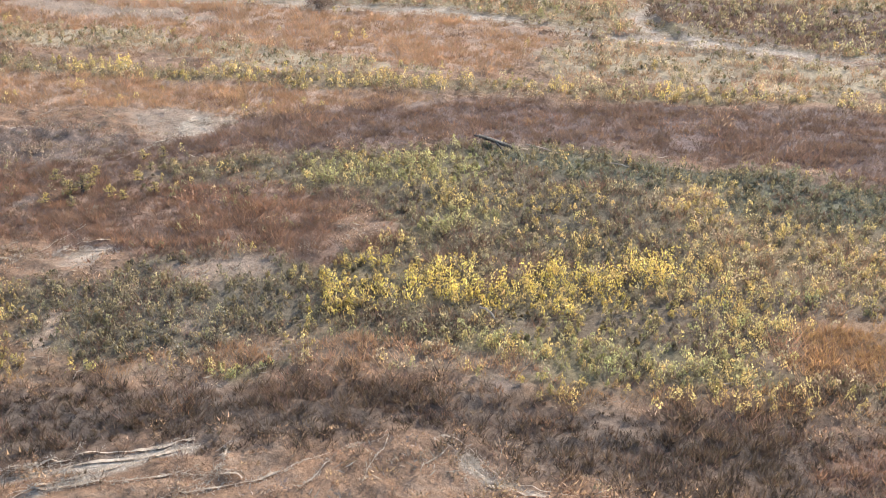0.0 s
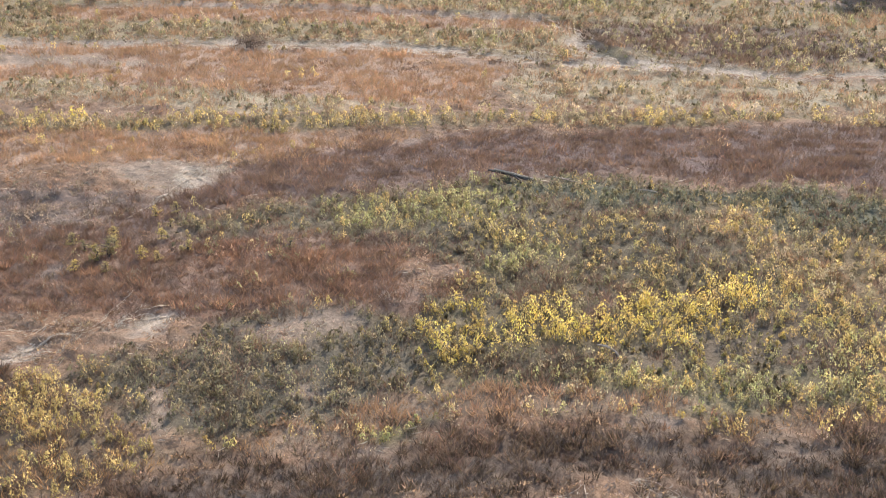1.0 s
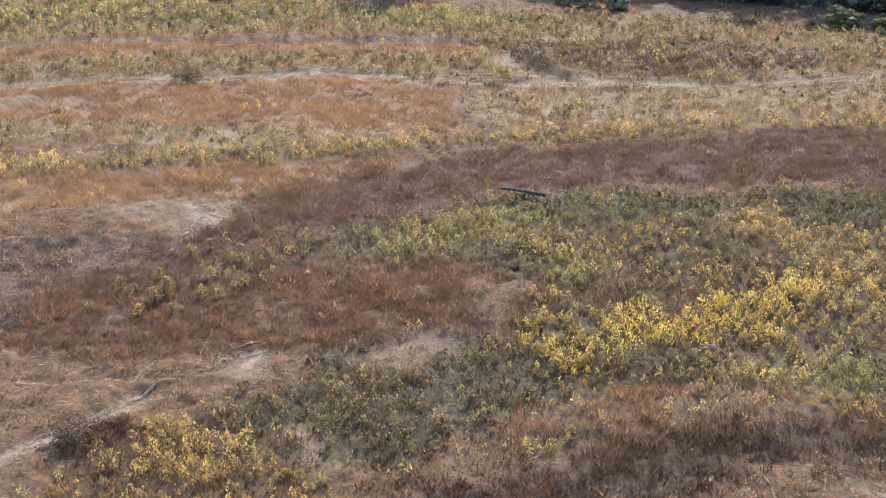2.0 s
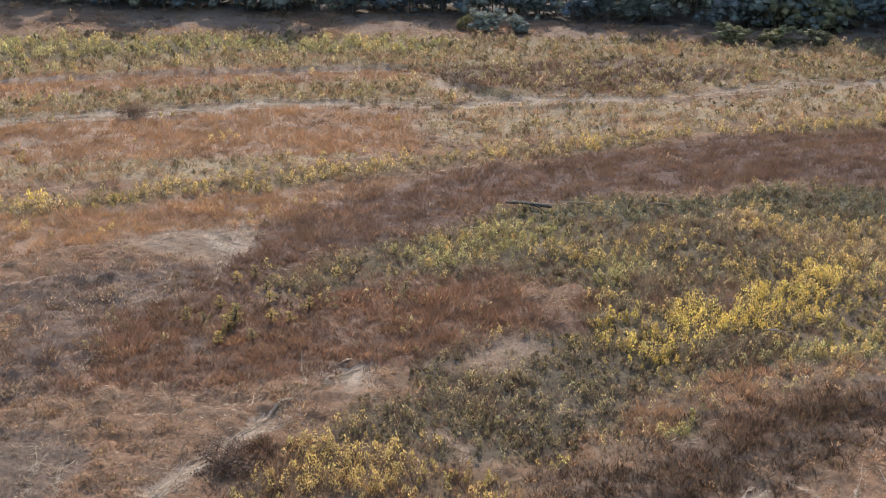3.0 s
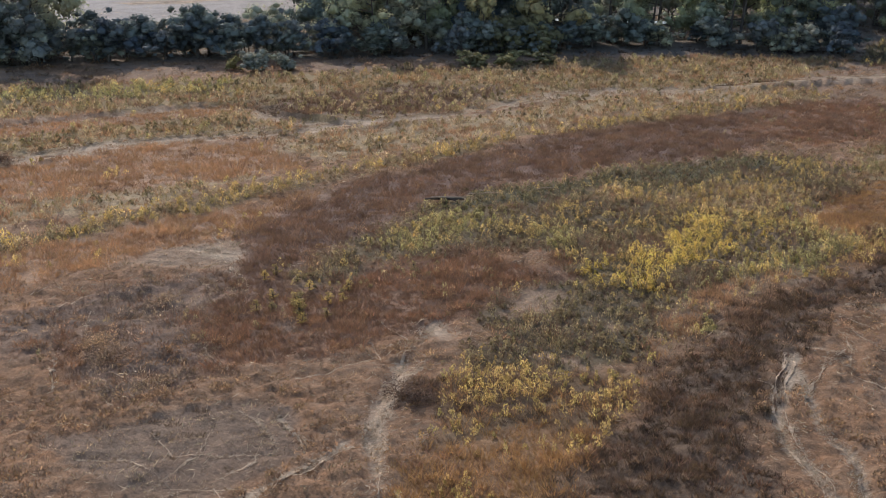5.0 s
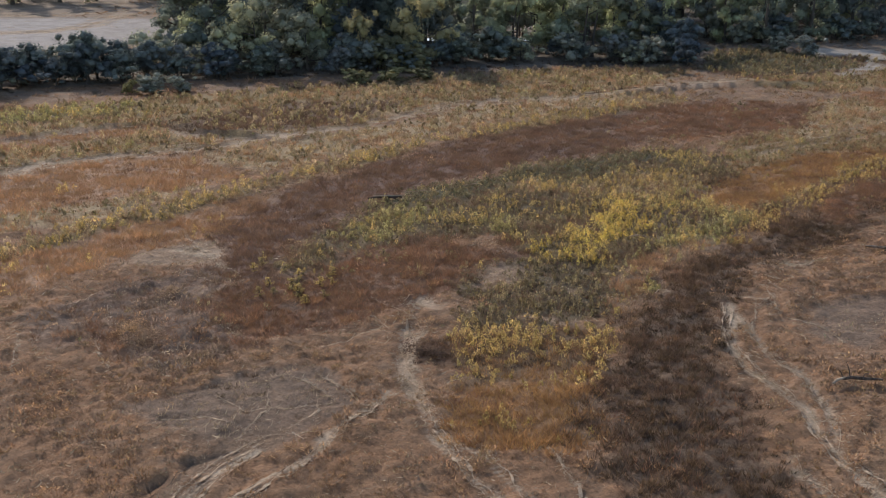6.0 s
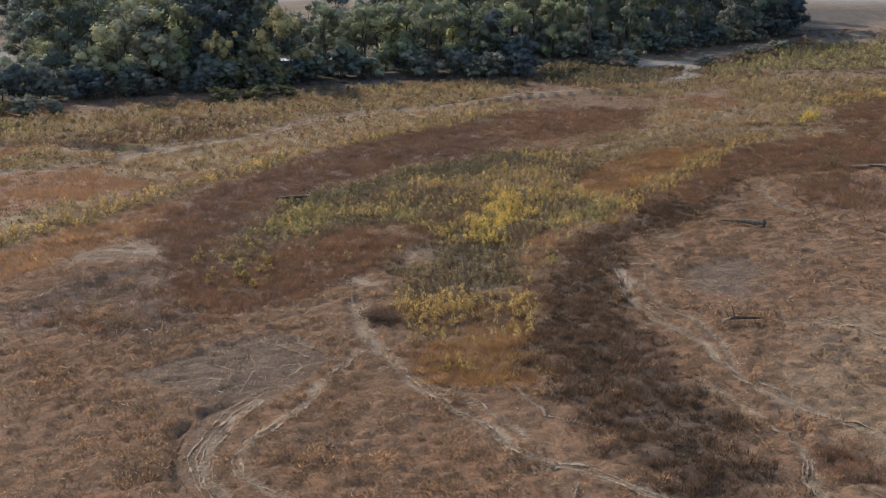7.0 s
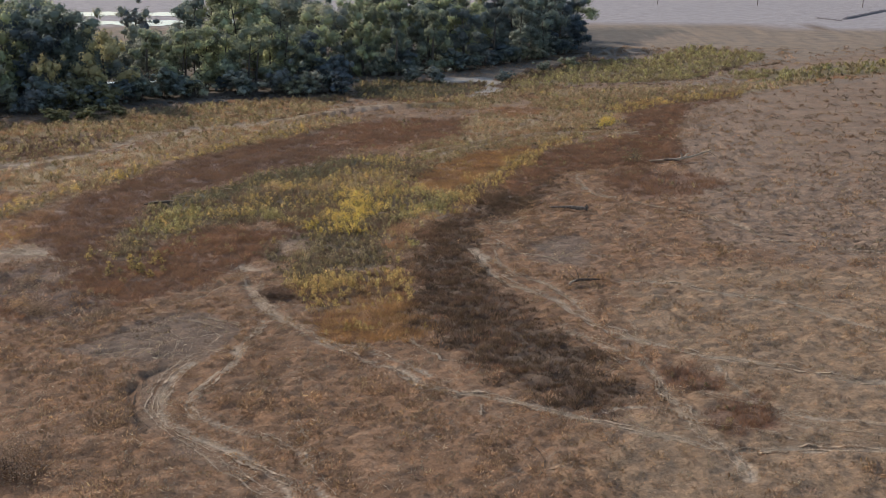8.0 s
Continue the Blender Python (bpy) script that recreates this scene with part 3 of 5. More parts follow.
strip("trail", 0.2, [(-29.5, 86.4), (-27.2, 84.7)])
strip("trail", 0.25, [(-22.8, 79.1), (-21.5, 78.2), (-20.2, 77.4)])
strip("trail", 0.35, [(-17.4, 86.2), (-15.4, 85.2), (-14.2, 84.3), (-13.1, 83.4), (-12.4, 83.1)])
strip("trail", 0.3, [(-15.8, 74.1), (-14.4, 73.0), (-13.2, 71.9)])
strip("trail", 0.3, [(-15.1, 74.8), (-13.3, 73.4), (-12.3, 72.7)])
strip("trail", 0.22, [(-38.7, 88.5), (-37.0, 87.7)])
strip("trail", 0.2, [(-36.1, 82.2), (-34.8, 81.5)])
strip("trail", 0.25, [(-16.1, 83.5), (-14.3, 81.7)])
strip("trail", 0.6, [(-12.5, 83.2), (-12.6, 81.6), (-12.5, 80.1), (-12.1, 78.9), (-11.7, 77.8), (-10.7, 76.6)])
strip("trail", 0.4, [(-12.9, 80.2), (-12.4, 78.4), (-11.7, 77.2), (-10.5, 75.7)])
strip("trail", 0.3, [(-13.4, 78.5), (-12.5, 78.3), (-12.3, 77.0)])
strip("trail", 0.3, [(-22.8, 72.3), (-21.1, 71.5)])
strip("trail", 0.3, [(-16.9, 78.3), (-15.9, 79.3), (-15.5, 80.8), (-14.9, 82.3), (-14.6, 84.4)])
strip("trail", 0.25, [(-33.2, 77.3), (-32.9, 79.0), (-33.2, 81.2), (-33.1, 81.8)])
strip("rut", 0.35, [(-21.0, 69.8), (-19.9, 70.6), (-19.0, 71.8), (-18.2, 73.0), (-17.0, 74.5)])

# sunlit gaps between the tree shadows on the bank, painted as paler heath
area("heath", 1.0, [(-101.8, 120.1), (-101.0, 123.1), (-101.7, 126.3), (-99.9, 128.8), (-95.0, 129.0), (-89.3, 129.2), (-83.4, 129.7), (-80.9, 127.6), (-86.9, 123.1), (-91.1, 119.2), (-94.5, 115.6)])
area("heath", 1.0, [(-85.5, 136.9), (-86.9, 140.5), (-83.8, 141.1), (-78.0, 139.9), (-74.0, 141.0), (-70.7, 138.5), (-74.1, 134.5), (-77.6, 131.6)])
area("heath", 0.8, [(-66.2, 146.6), (-65.4, 150.3), (-61.5, 151.3), (-57.1, 152.3), (-56.3, 149.3), (-62.3, 143.9)])
area("orange", 0.8, [(-2.2, 121.4), (0.9, 129.2), (4.7, 135.0), (9.2, 137.3), (10.7, 135.9), (6.8, 126.7), (3.6, 119.2), (0.3, 113.8), (-2.1, 115.0)])
strip("gold", 1.4, [(0.3, 111.3), (3.6, 117.8), (6.7, 126.1), (9.0, 133.4), (12.4, 137.8), (16.6, 141.3)])

# soil colour under each kind of cover; rut and the wood's litter darkened for shade
SOILS = {
    "tan": (0.29, 0.166, 0.092), "pale": (0.26, 0.20, 0.11), "amber": (0.19, 0.125, 0.07), "rutted": (0.26, 0.17, 0.108), "heath": (0.31, 0.207, 0.136), "straw": (0.35, 0.238, 0.155), "dirt": (0.50, 0.375, 0.265), "sand": (0.42, 0.37, 0.31), "mud": (0.225, 0.153, 0.105),
    "rust": (0.42, 0.265, 0.165), "plum": (0.2, 0.126, 0.092), "russet": (0.25, 0.145, 0.09), "umber": (0.155, 0.102, 0.066), "bark": (0.21, 0.14, 0.09),
    "olive": (0.33, 0.24, 0.125), "lime": (0.22, 0.165, 0.085), "gold": (0.25, 0.17, 0.085), "yellow": (0.15, 0.11, 0.055), "green": (0.165, 0.122, 0.068),
    "sage": (0.15, 0.13, 0.075), "fern": (0.15, 0.115, 0.07), "orange": (0.30, 0.175, 0.09), "field": (0.43, 0.375, 0.355), "ash": (0.225, 0.15, 0.105), "dun": (0.345, 0.226, 0.135), "shade_litter": (0.17, 0.14, 0.11),
    "speckle": (0.175, 0.122, 0.072), "beach": (0.42, 0.37, 0.33), "wheat": (0.42, 0.31, 0.18), "trail": (0.50, 0.39, 0.28), "blush": (0.27, 0.18, 0.11), "rut": (0.13, 0.092, 0.064),
}
# how strongly the low rounded bushes swell in each kind of cover
SWELLS = ({"tan": 1.0, "heath": 0.9, "dun": 0.95, "ash": 1.1, "straw": 0.6, "mud": 0.6, "russet": 0.7, "rust": 0.4, "plum": 0.5, "umber": 0.8,
                         "dirt": 0.0, "trail": 0.0, "sand": 0.0, "rut": 0.0, "rutted": 0.4, "field": 0.0, "shade_litter": 0.5, "beach": 0.2})


def cushions(x, y, cell, seed):
    """Low rounded bushes packed side by side: height 0 to 1, own tone -1 to 1, nearness to the gap between two."""
    x, y = x + 0.16 * cell * plan_noise(x, y, cell * 0.7, seed + 5, 2), y + 0.16 * cell * plan_noise(x, y, cell * 0.7, seed + 6, 2)
    iu, iv = np.floor(x / cell), np.floor(y / cell)
    best, second = np.full(len(x), 1e9), np.full(len(x), 1e9)
    tone, size = np.zeros(len(x)), np.zeros(len(x))
    for du in (-1, 0, 1):
        for dv in (-1, 0, 1):
            a, b = iu + du, iv + dv
            s = lattice(a, b, seed + 2)
            d = np.hypot(x - (a + 0.12 + 0.76 * lattice(a, b, seed)) * cell, y - (b + 0.12 + 0.76 * lattice(a, b, seed + 1)) * cell) / (0.62 + 0.76 * s)
            near = d < best
            second = np.where(near, best, np.minimum(second, d))
            tone, size = np.where(near, 2 * lattice(a, b, seed + 3) - 1, tone), np.where(near, s, size)
            best = np.where(near, d, best)
    h = np.clip(1 - (best / (0.63 * cell)) ** 2.4, 0, 1) * (0.2 + 0.8 * size ** 1.6)
    return h, tone, np.clip(1 - (second - best) / (0.22 * cell), 0, 1)



def cover_at(x, y, thin=True, beside=0.0):
    """For every kind of cover in order, the places it reaches and its weight there; with beside, trodden lines alone, widened by that much."""
    wx = x + 0.7 * plan_noise(x, y, 3.1, 5) + 0.25 * plan_noise(x, y, 0.8, 9)
    wy = y + 0.7 * plan_noise(x, y, 3.1, 25) + 0.25 * plan_noise(x, y, 0.8, 29)
    rough, worn = plan_noise(x, y, 1.7, 41), plan_noise(x, y, 2.6, 43)
    for kind, size, pts, closed in COVER:
        if not thin and not closed and size < 0.5:
            continue
        if beside:
            if closed or kind not in ("trail", "dirt", "rut", "sand"):
                continue
            size = size + beside
        lo, hi = pts.min(0) - size * 2 - 1.5, pts.max(0) + size * 2 + 1.5
        k = np.nonzero((wx > lo[0]) & (wx < hi[0]) & (wy > lo[1]) & (wy < hi[1]))[0]
        if not len(k):
            continue
        amount = 1.0 if closed else 0.35
        px, py = (wx[k], wy[k]) if closed else (x[k] + amount * (wx[k] - x[k]), y[k] + amount * (wy[k] - y[k]))
        best = np.full(len(k), 1e9)
        inside = np.zeros(len(k), bool)
        q = pts if closed else pts[:-1]
        nxt = np.roll(pts, -1, 0) if closed else pts[1:]
        for (ax, ay), (bx, by) in zip(q, nxt):
            ex, ey = bx - ax, by - ay
            s = np.clip(((px - ax) * ex + (py - ay) * ey) / (ex * ex + ey * ey + 1e-9), 0, 1)
            best = np.minimum(best, np.hypot(px - ax - s * ex, py - ay - s * ey))
            if closed and ey:
                cross = ((ay > py) != (by > py)) & (px < ex * (py - ay) / ey + ax)
                inside ^= cross
        if closed:
            sd = np.where(inside, -best, best)
            w = np.clip(0.5 - sd / (1.9 * size) + 0.32 * rough[k], 0, 1)
        else:
            w = np.clip((size * (0.2 if kind == "trail" else 0.22) * (1 + 0.9 * rough[k]) - best) / (size * 0.3) + 0.5, 0, 1) * np.clip(0.9 + 0.6 * worn[k], 0.15, 1)
        w = w * w * (3 - 2 * w)
        yield kind, k, w


def soil_at(x, y):
    col = np.tile(np.array(SOILS["tan"]), (len(x), 1))
    # far ploughed plain beyond the meadow
    far = np.clip((np.hypot(x - 20, y - 60) - 262) / 6 + 0.2 * plan_noise(x, y, 30, 77), 0, 1)[:, None]
    col = col * (1 - far) + np.array(SOILS["field"]) * far
    # the meadow greys towards the river and the plain
    grey = np.clip((np.hypot(x, y) - 130) / 80, 0, 1)[:, None] * (1 - far)
    col = col * (1 - grey) + np.array((0.30, 0.225, 0.16)) * grey
    sink, swell = np.zeros(len(x)), np.ones(len(x))
    swell *= (1 - far[:, 0]) * np.clip((y - 28) / 18, 0, 1)
    for kind, k, w in cover_at(x, y, False):
        c = np.array(SOILS[kind])
        col[k] = col[k] * (1 - w[:, None]) + c * w[:, None]
        swell[k] = swell[k] * (1 - w) + SWELLS.get(kind, 0.45) * w
        if kind in ("dirt", "rut"):
            sink[k] = np.maximum(sink[k], w)
    for kind, k, w in cover_at(x, y, True, 0.7):
        swell[k] *= 1 - 0.9 * w
    return col * (0.965, 0.95, 0.90), sink, swell


def mounds(x, y):
    """Height of the bush cover in metres, the tone of each bush, and the gaps."""
    a, tone, gap = cushions(x, y, 0.72, 7)
    b, tone_b, gap_b = cushions(x, y, 0.40, 19)
    fade = np.clip(1.25 - np.hypot(np.maximum(np.abs(x) - 42, 0), np.maximum(np.abs(y - 88) - 45, 0)) / 50, 0.25, 1)
    broad = 0.07 * plan_noise(x, y, 4.5, 68, 2)
    return fade * (0.21 * a + 0.05 * b) + broad, 0.7 * tone + 0.4 * tone_b, np.maximum(gap * 0.8, gap_b * 0.6)


LIPS = [   # low eroded edges: line, rise on its left side, reach
    ([(-12.4, 58.6), (-13.1, 60.2), (-13.2, 62.0), (-12.6, 64.4), (-11.4, 66.7), (-11.6, 68.8)], -0.22, 1.6),
    ([(-46.4, 124.2), (-50.9, 124.0), (-54.6, 126.0)], -0.5, 3.0),
    ([(-17.5, 159.0), (-12.0, 165.0), (-7.0, 168.5), (-1.0, 171.0)], 0.6, 3.5),
    ([(-79.9, 88.5), (-75.4, 100.4), (-69.5, 110.1), (-64.5, 118.1), (-59.8, 125.0)], 0.35, 3.0),
]


def lie(x, y, sink=0.0):
    """Height of the ground."""
    h = 0.10 * plan_noise(x, y, 9.0, 61)
    h = h * np.clip(1.4 - np.hypot(x, y - 100) / 250, 0, 1) - 0.10 * sink
    for line, rise, reach in LIPS:
        pts = np.array(line)
        lo, hi = pts.min(0) - reach * 4, pts.max(0) + reach * 4
        k = np.nonzero((x > lo[0]) & (x < hi[0]) & (y > lo[1]) & (y < hi[1]))[0]
        best, side = np.full(len(k), 1e9), np.zeros(len(k))
        for (ax, ay), (bx, by) in zip(pts, pts[1:]):
            ex, ey = bx - ax, by - ay
            ll = math.hypot(ex, ey)
            s = np.clip(((x[k] - ax) * ex + (y[k] - ay) * ey) / ll ** 2, 0, 1)
            d = np.hypot(x[k] - ax - s * ex, y[k] - ay - s * ey)
            c = (ex * (y[k] - ay) - ey * (x[k] - ax)) / ll
            side = np.where(d < best, c, side)
            best = np.minimum(best, d)
        up = side if rise > 0 else -side
        h[k] += abs(rise) * np.clip(up / 0.3 + 0.5, 0, 1) * np.exp(-best / reach)
    return h


# ---- ground: one sheet to the horizon, finer where the camera passes ----
def steps(lo, hi, fine, end_lo, end_hi, grow_lo, grow_hi, wide=150):
    mid = list(np.arange(lo, hi, fine))
    a, s = [lo], fine
    while a[-1] > end_lo:
        s *= grow_lo if lo - a[-1] < wide else 1.25
        a.append(a[-1] - s)
    b, s = [mid[-1]], fine
    while b[-1] < end_hi:
        s *= grow_hi if b[-1] - hi < wide else 1.25
        b.append(b[-1] + s)
    return np.array(a[:0:-1] + mid + b[1:])


def surface(x, y):
    """Top of the ground with its cover of low bushes."""
    col, sink, swell = soil_at(x, y)
    return lie(x, y, sink) + swell * mounds(x, y)[0]


gx, gy = steps(-42, 38, 0.24, -4200, 4200, 1.03, 1.03), steps(46, 112, 0.24, -4200, 4200, 1.15, 1.018)
X, Y = [a.ravel() for a in np.meshgrid(gx, gy)]
soil, sink, swell = soil_at(X, Y)
mound, mound_tone, gap = mounds(X, Y)
Zg = lie(X, Y, sink) + swell * mound
bare = np.clip(gap * swell * np.clip(0.15 + 0.5 * plan_noise(X, Y, 2.7, 73, 2), 0, 0.45), 0, 1)[:, None]
soil = soil * (1 + swell * 0.15 * mound_tone)[:, None] * (1 + 0.05 * swell[:, None] * mound_tone[:, None] * np.array((1.0, 0.0, -1.0)))
soil = soil * (1 - bare) + np.array((0.44, 0.315, 0.205)) * bare
nx, ny = len(gx), len(gy)
idx = np.arange(nx * ny).reshape(ny, nx)
quads = np.stack([idx[:-1, :-1], idx[:-1, 1:], idx[1:, 1:], idx[1:, :-1]], -1).reshape(-1, 4)


def bulk_mesh(name, verts, faces, mat, tint=None, smooth=False, attr="tint", bend=None):
    """A mesh from arrays: verts (n, 3), faces (m, k), tint (n, 3)."""
    mesh = bpy.data.meshes.new(name)
    n, (m, k) = len(verts), faces.shape
    mesh.vertices.add(n)
    mesh.vertices.foreach_set("co", np.ascontiguousarray(verts, np.float32).ravel())
    mesh.loops.add(m * k)
    mesh.loops.foreach_set("vertex_index", np.ascontiguousarray(faces, np.int32).ravel())
    mesh.polygons.add(m)
    mesh.polygons.foreach_set("loop_start", np.arange(0, m * k, k, dtype=np.int32))
    mesh.polygons.foreach_set("use_smooth", np.full(m, smooth))
    if tint is not None:
        a = mesh.color_attributes.new(attr, "FLOAT_COLOR", "POINT")
        a.data.foreach_set("color", np.concatenate([tint, np.ones((n, 1))], 1).astype(np.float32).ravel())
    if bend is not None:
        a = mesh.attributes.new("bend", "FLOAT_VECTOR", "POINT")
        a.data.foreach_set("vector", np.ascontiguousarray(bend / (np.linalg.norm(bend, axis=1)[:, None] + 1e-9), np.float32).ravel())
    mesh.materials.append(mat)
    mesh.update(calc_edges=True)
    mesh.validate()
    return mesh


ground = new("ground", bulk_mesh("ground", np.stack([X, Y, Zg], 1), quads, SOIL, soil, True, "soil"))
tagged(ground, "dry meadow ground with bare trodden paths", "ground", kind="structure")

# ---- ground cover: tufts of grass and leafy weeds ----
# name: form, height, spread, pieces, piece width, colour, colour spread, object
PLANTS = {
    "rust": ("grass", 0.30, 0.26, 15, 0.0165, (0.52, 0.298, 0.155), 0.14, "rust_grass"),
    "wine": ("grass", 0.30, 0.26, 15, 0.0165, (0.282, 0.170, 0.107), 0.18, "brown_grass"),
    "russet": ("grass", 0.30, 0.26, 15, 0.0165, (0.36, 0.192, 0.108), 0.18, "rust_grass"),
    "dark": ("tuft", 0.36, 0.15, 18, 0.015, (0.15, 0.097, 0.056), 0.25, "brown_grass"),
    "tan": ("tuft", 0.10, 0.23, 8, 0.019, (0.50, 0.302, 0.172), 0.2, "dry_grass"),
    "puff": ("puff", 0.24, 0.33, 28, 0.029, (0.52, 0.33, 0.192), 0.12, "withered_bushes"),
    "russet_puff": ("puff", 0.25, 0.34, 28, 0.029, (0.48, 0.293, 0.166), 0.12, "withered_bushes"),
    "ash_puff": ("puff", 0.25, 0.34, 28, 0.029, (0.43, 0.308, 0.21), 0.12, "withered_bushes"),
    "grey": ("tuft", 0.10, 0.23, 8, 0.020, (0.40, 0.282, 0.186), 0.2, "dry_grass"),
    "straw": ("tuft", 0.14, 0.16, 10, 0.019, (0.62, 0.48, 0.31), 0.15, "dry_grass"),
    "green": ("leaf", 0.40, 0.17, 18, 0.033, (0.30, 0.232, 0.132), 0.40, "green_weeds"),
    "sage": ("leaf", 0.40, 0.17, 16, 0.036, (0.26, 0.23, 0.13), 0.28, "green_weeds"),
    "olive": ("leaf", 0.42, 0.17, 16, 0.036, (0.39, 0.30, 0.15), 0.40, "green_weeds"),
    "lime": ("leaf", 0.52, 0.17, 26, 0.029, (0.58, 0.495, 0.205), 0.22, "yellow_weeds"),
    "hay": ("leaf", 0.48, 0.19, 24, 0.029, (0.60, 0.445, 0.25), 0.2, "straw_weeds"),
    "gold": ("leaf", 0.55, 0.17, 26, 0.029, (0.76, 0.54, 0.195), 0.24, "yellow_weeds"),
    "yellow": ("leaf", 0.66, 0.20, 26, 0.029, (0.98, 0.71, 0.17), 0.14, "yellow_weeds"),
    "orange": ("grass", 0.30, 0.26, 15, 0.0165, (0.54, 0.305, 0.128), 0.16, "rust_grass"),
}
# what grows in each kind of cover, and how thickly
MIX = {
    "tan": (0.9, {"puff": 0.19, "russet_puff": 0.05, "grey": 0.14, "tan": 0.49, "ash_puff": 0.04, "straw": 0.09}),
    "heath": (0.92, {"ash_puff": 0.16, "grey": 0.30, "tan": 0.32, "puff": 0.12, "straw": 0.10}),
    "straw": (0.95, {"puff": 0.03, "tan": 0.47, "straw": 0.50}),
    "rutted": (0.35, {"grey": 0.6, "straw": 0.4}),
    "wheat": (0.95, {"wine": 0.14, "rust": 0.26, "tan": 0.16, "straw": 0.06, "olive": 0.10, "hay": 0.24, "gold": 0.04}),
    "dirt": (0.14, {"straw": 0.7, "tan": 0.3}),
    "rut": (0.3, {"dark": 1.0}),
    "trail": (0.12, {"straw": 0.7, "tan": 0.3}),
    "blush": (0.95, {"wine": 0.10, "rust": 0.50, "tan": 0.22, "hay": 0.12, "gold": 0.06}),
    "sand": (0.03, {"straw": 1.0}),
    "beach": (0.03, {"straw": 1.0}),
    "mud": (0.7, {"dark": 0.04, "grey": 0.54, "ash_puff": 0.02, "straw": 0.40}),
    "rust": (1.0, {"wine": 0.12, "grey": 0.05, "rust": 0.77, "gold": 0.06}),
    "plum": (1.0, {"russet": 0.14, "wine": 0.78, "grey": 0.06, "russet_puff": 0.02}),
    "russet": (1.0, {"ash_puff": 0.04, "grey": 0.08, "wine": 0.36, "russet": 0.37, "russet_puff": 0.05, "olive": 0.10}),
    "umber": (1.0, {"dark": 0.64, "wine": 0.25, "russet": 0.09, "russet_puff": 0.02}),
    "bark": (1.0, {"dark": 0.28, "wine": 0.34, "olive": 0.16, "hay": 0.14, "gold": 0.08}),
    "olive": (0.95, {"wine": 0.22, "rust": 0.22, "tan": 0.06, "olive": 0.22, "hay": 0.16, "lime": 0.06, "gold": 0.06}),
    "pale": (0.9, {"wine": 0.16, "tan": 0.18, "olive": 0.32, "lime": 0.34}),
    "amber": (0.95, {"dark": 0.14, "wine": 0.28, "orange": 0.18, "gold": 0.40}),
    "lime": (0.9, {"wine": 0.14, "olive": 0.26, "lime": 0.38, "gold": 0.22}),
    "gold": (0.95, {"wine": 0.14, "rust": 0.16, "tan": 0.03, "olive": 0.12, "hay": 0.22, "gold": 0.33}),
    "yellow": (1.0, {"dark": 0.15, "olive": 0.17, "gold": 0.20, "yellow": 0.48}),
    "green": (0.95, {"dark": 0.07, "wine": 0.28, "grey": 0.06, "green": 0.22, "olive": 0.18, "gold": 0.19}),
    "speckle": (0.95, {"wine": 0.28, "green": 0.10, "olive": 0.14, "lime": 0.12, "gold": 0.32, "yellow": 0.04}),
    "sage": (0.95, {"wine": 0.26, "sage": 0.28, "green": 0.16, "olive": 0.24, "gold": 0.06}),
    "fern": (0.95, {"dark": 0.18, "wine": 0.15, "green": 0.26, "olive": 0.20, "grey": 0.13, "straw": 0.08}),
    "orange": (1.0, {"wine": 0.08, "russet": 0.16, "orange": 0.66, "gold": 0.10}),
    "ash": (0.95, {"ash_puff": 0.26, "grey": 0.32, "wine": 0.14, "tan": 0.20, "russet_puff": 0.08}),
    "dun": (0.95, {"puff": 0.12, "grey": 0.10, "tan": 0.48, "ash_puff": 0.03, "straw": 0.27}),
    "shade_litter": (0.25, {"dark": 0.6, "grey": 0.4}),
}
rng = np.random.default_rng(4)
N = 1050000
cx, cy = rng.uniform(-128, 118, N), rng.uniform(-25, 262, N)
# how near the camera passes: from the side along most of the line, from the south end for what lies east of it
ex, ey = -37.6, -95.5
sl = np.clip(((cx - 37.6) * ex + (cy - 95.5) * ey) / (ex * ex + ey * ey), 0, 1)
side = ((cx - 37.6) * ey - (cy - 95.5) * ex) / math.hypot(ex, ey)
dist = np.where(side > 26, np.hypot(cx - 37.6 - sl * ex, cy - 95.5 - sl * ey), np.hypot(cx - 3, cy - 8))
dist = np.minimum(dist, np.hypot(cx - 3, cy - 8))
seen = (cx < 0.40 * cy + 6) & (cy > 44)
under = ~seen & (cx > -40) & (cx < 75) & (cy < 130)
dist = np.where(under, 105.0, dist)
keep = (rng.random(N) < np.where(under, 0.09, (51.0 / dist) ** 2)) & (seen | under)
cx, cy, dist = cx[keep], cy[keep], dist[keep]
kinds = list(MIX)
kind_of = np.full(len(cx), kinds.index("tan"))
for kind, k, w in cover_at(cx, cy):
    hit_k = k[rng.random(len(k)) < w]
    kind_of[hit_k] = kinds.index(kind)
plants = list(PLANTS)
plant_of = np.full(len(cx), -1)
clump = np.clip(0.65 * plan_noise(cx, cy, 0.7, 91, 2) * (1 + 0.6 * plan_noise(cx, cy, 11, 94, 2)) + np.where(np.isin(kind_of, [kinds.index(a) for a in ("tan", "heath", "dun")]), 0.14, 0.45) * plan_noise(cx, cy, 3.3, 92, 3), -1.2, 1.2)
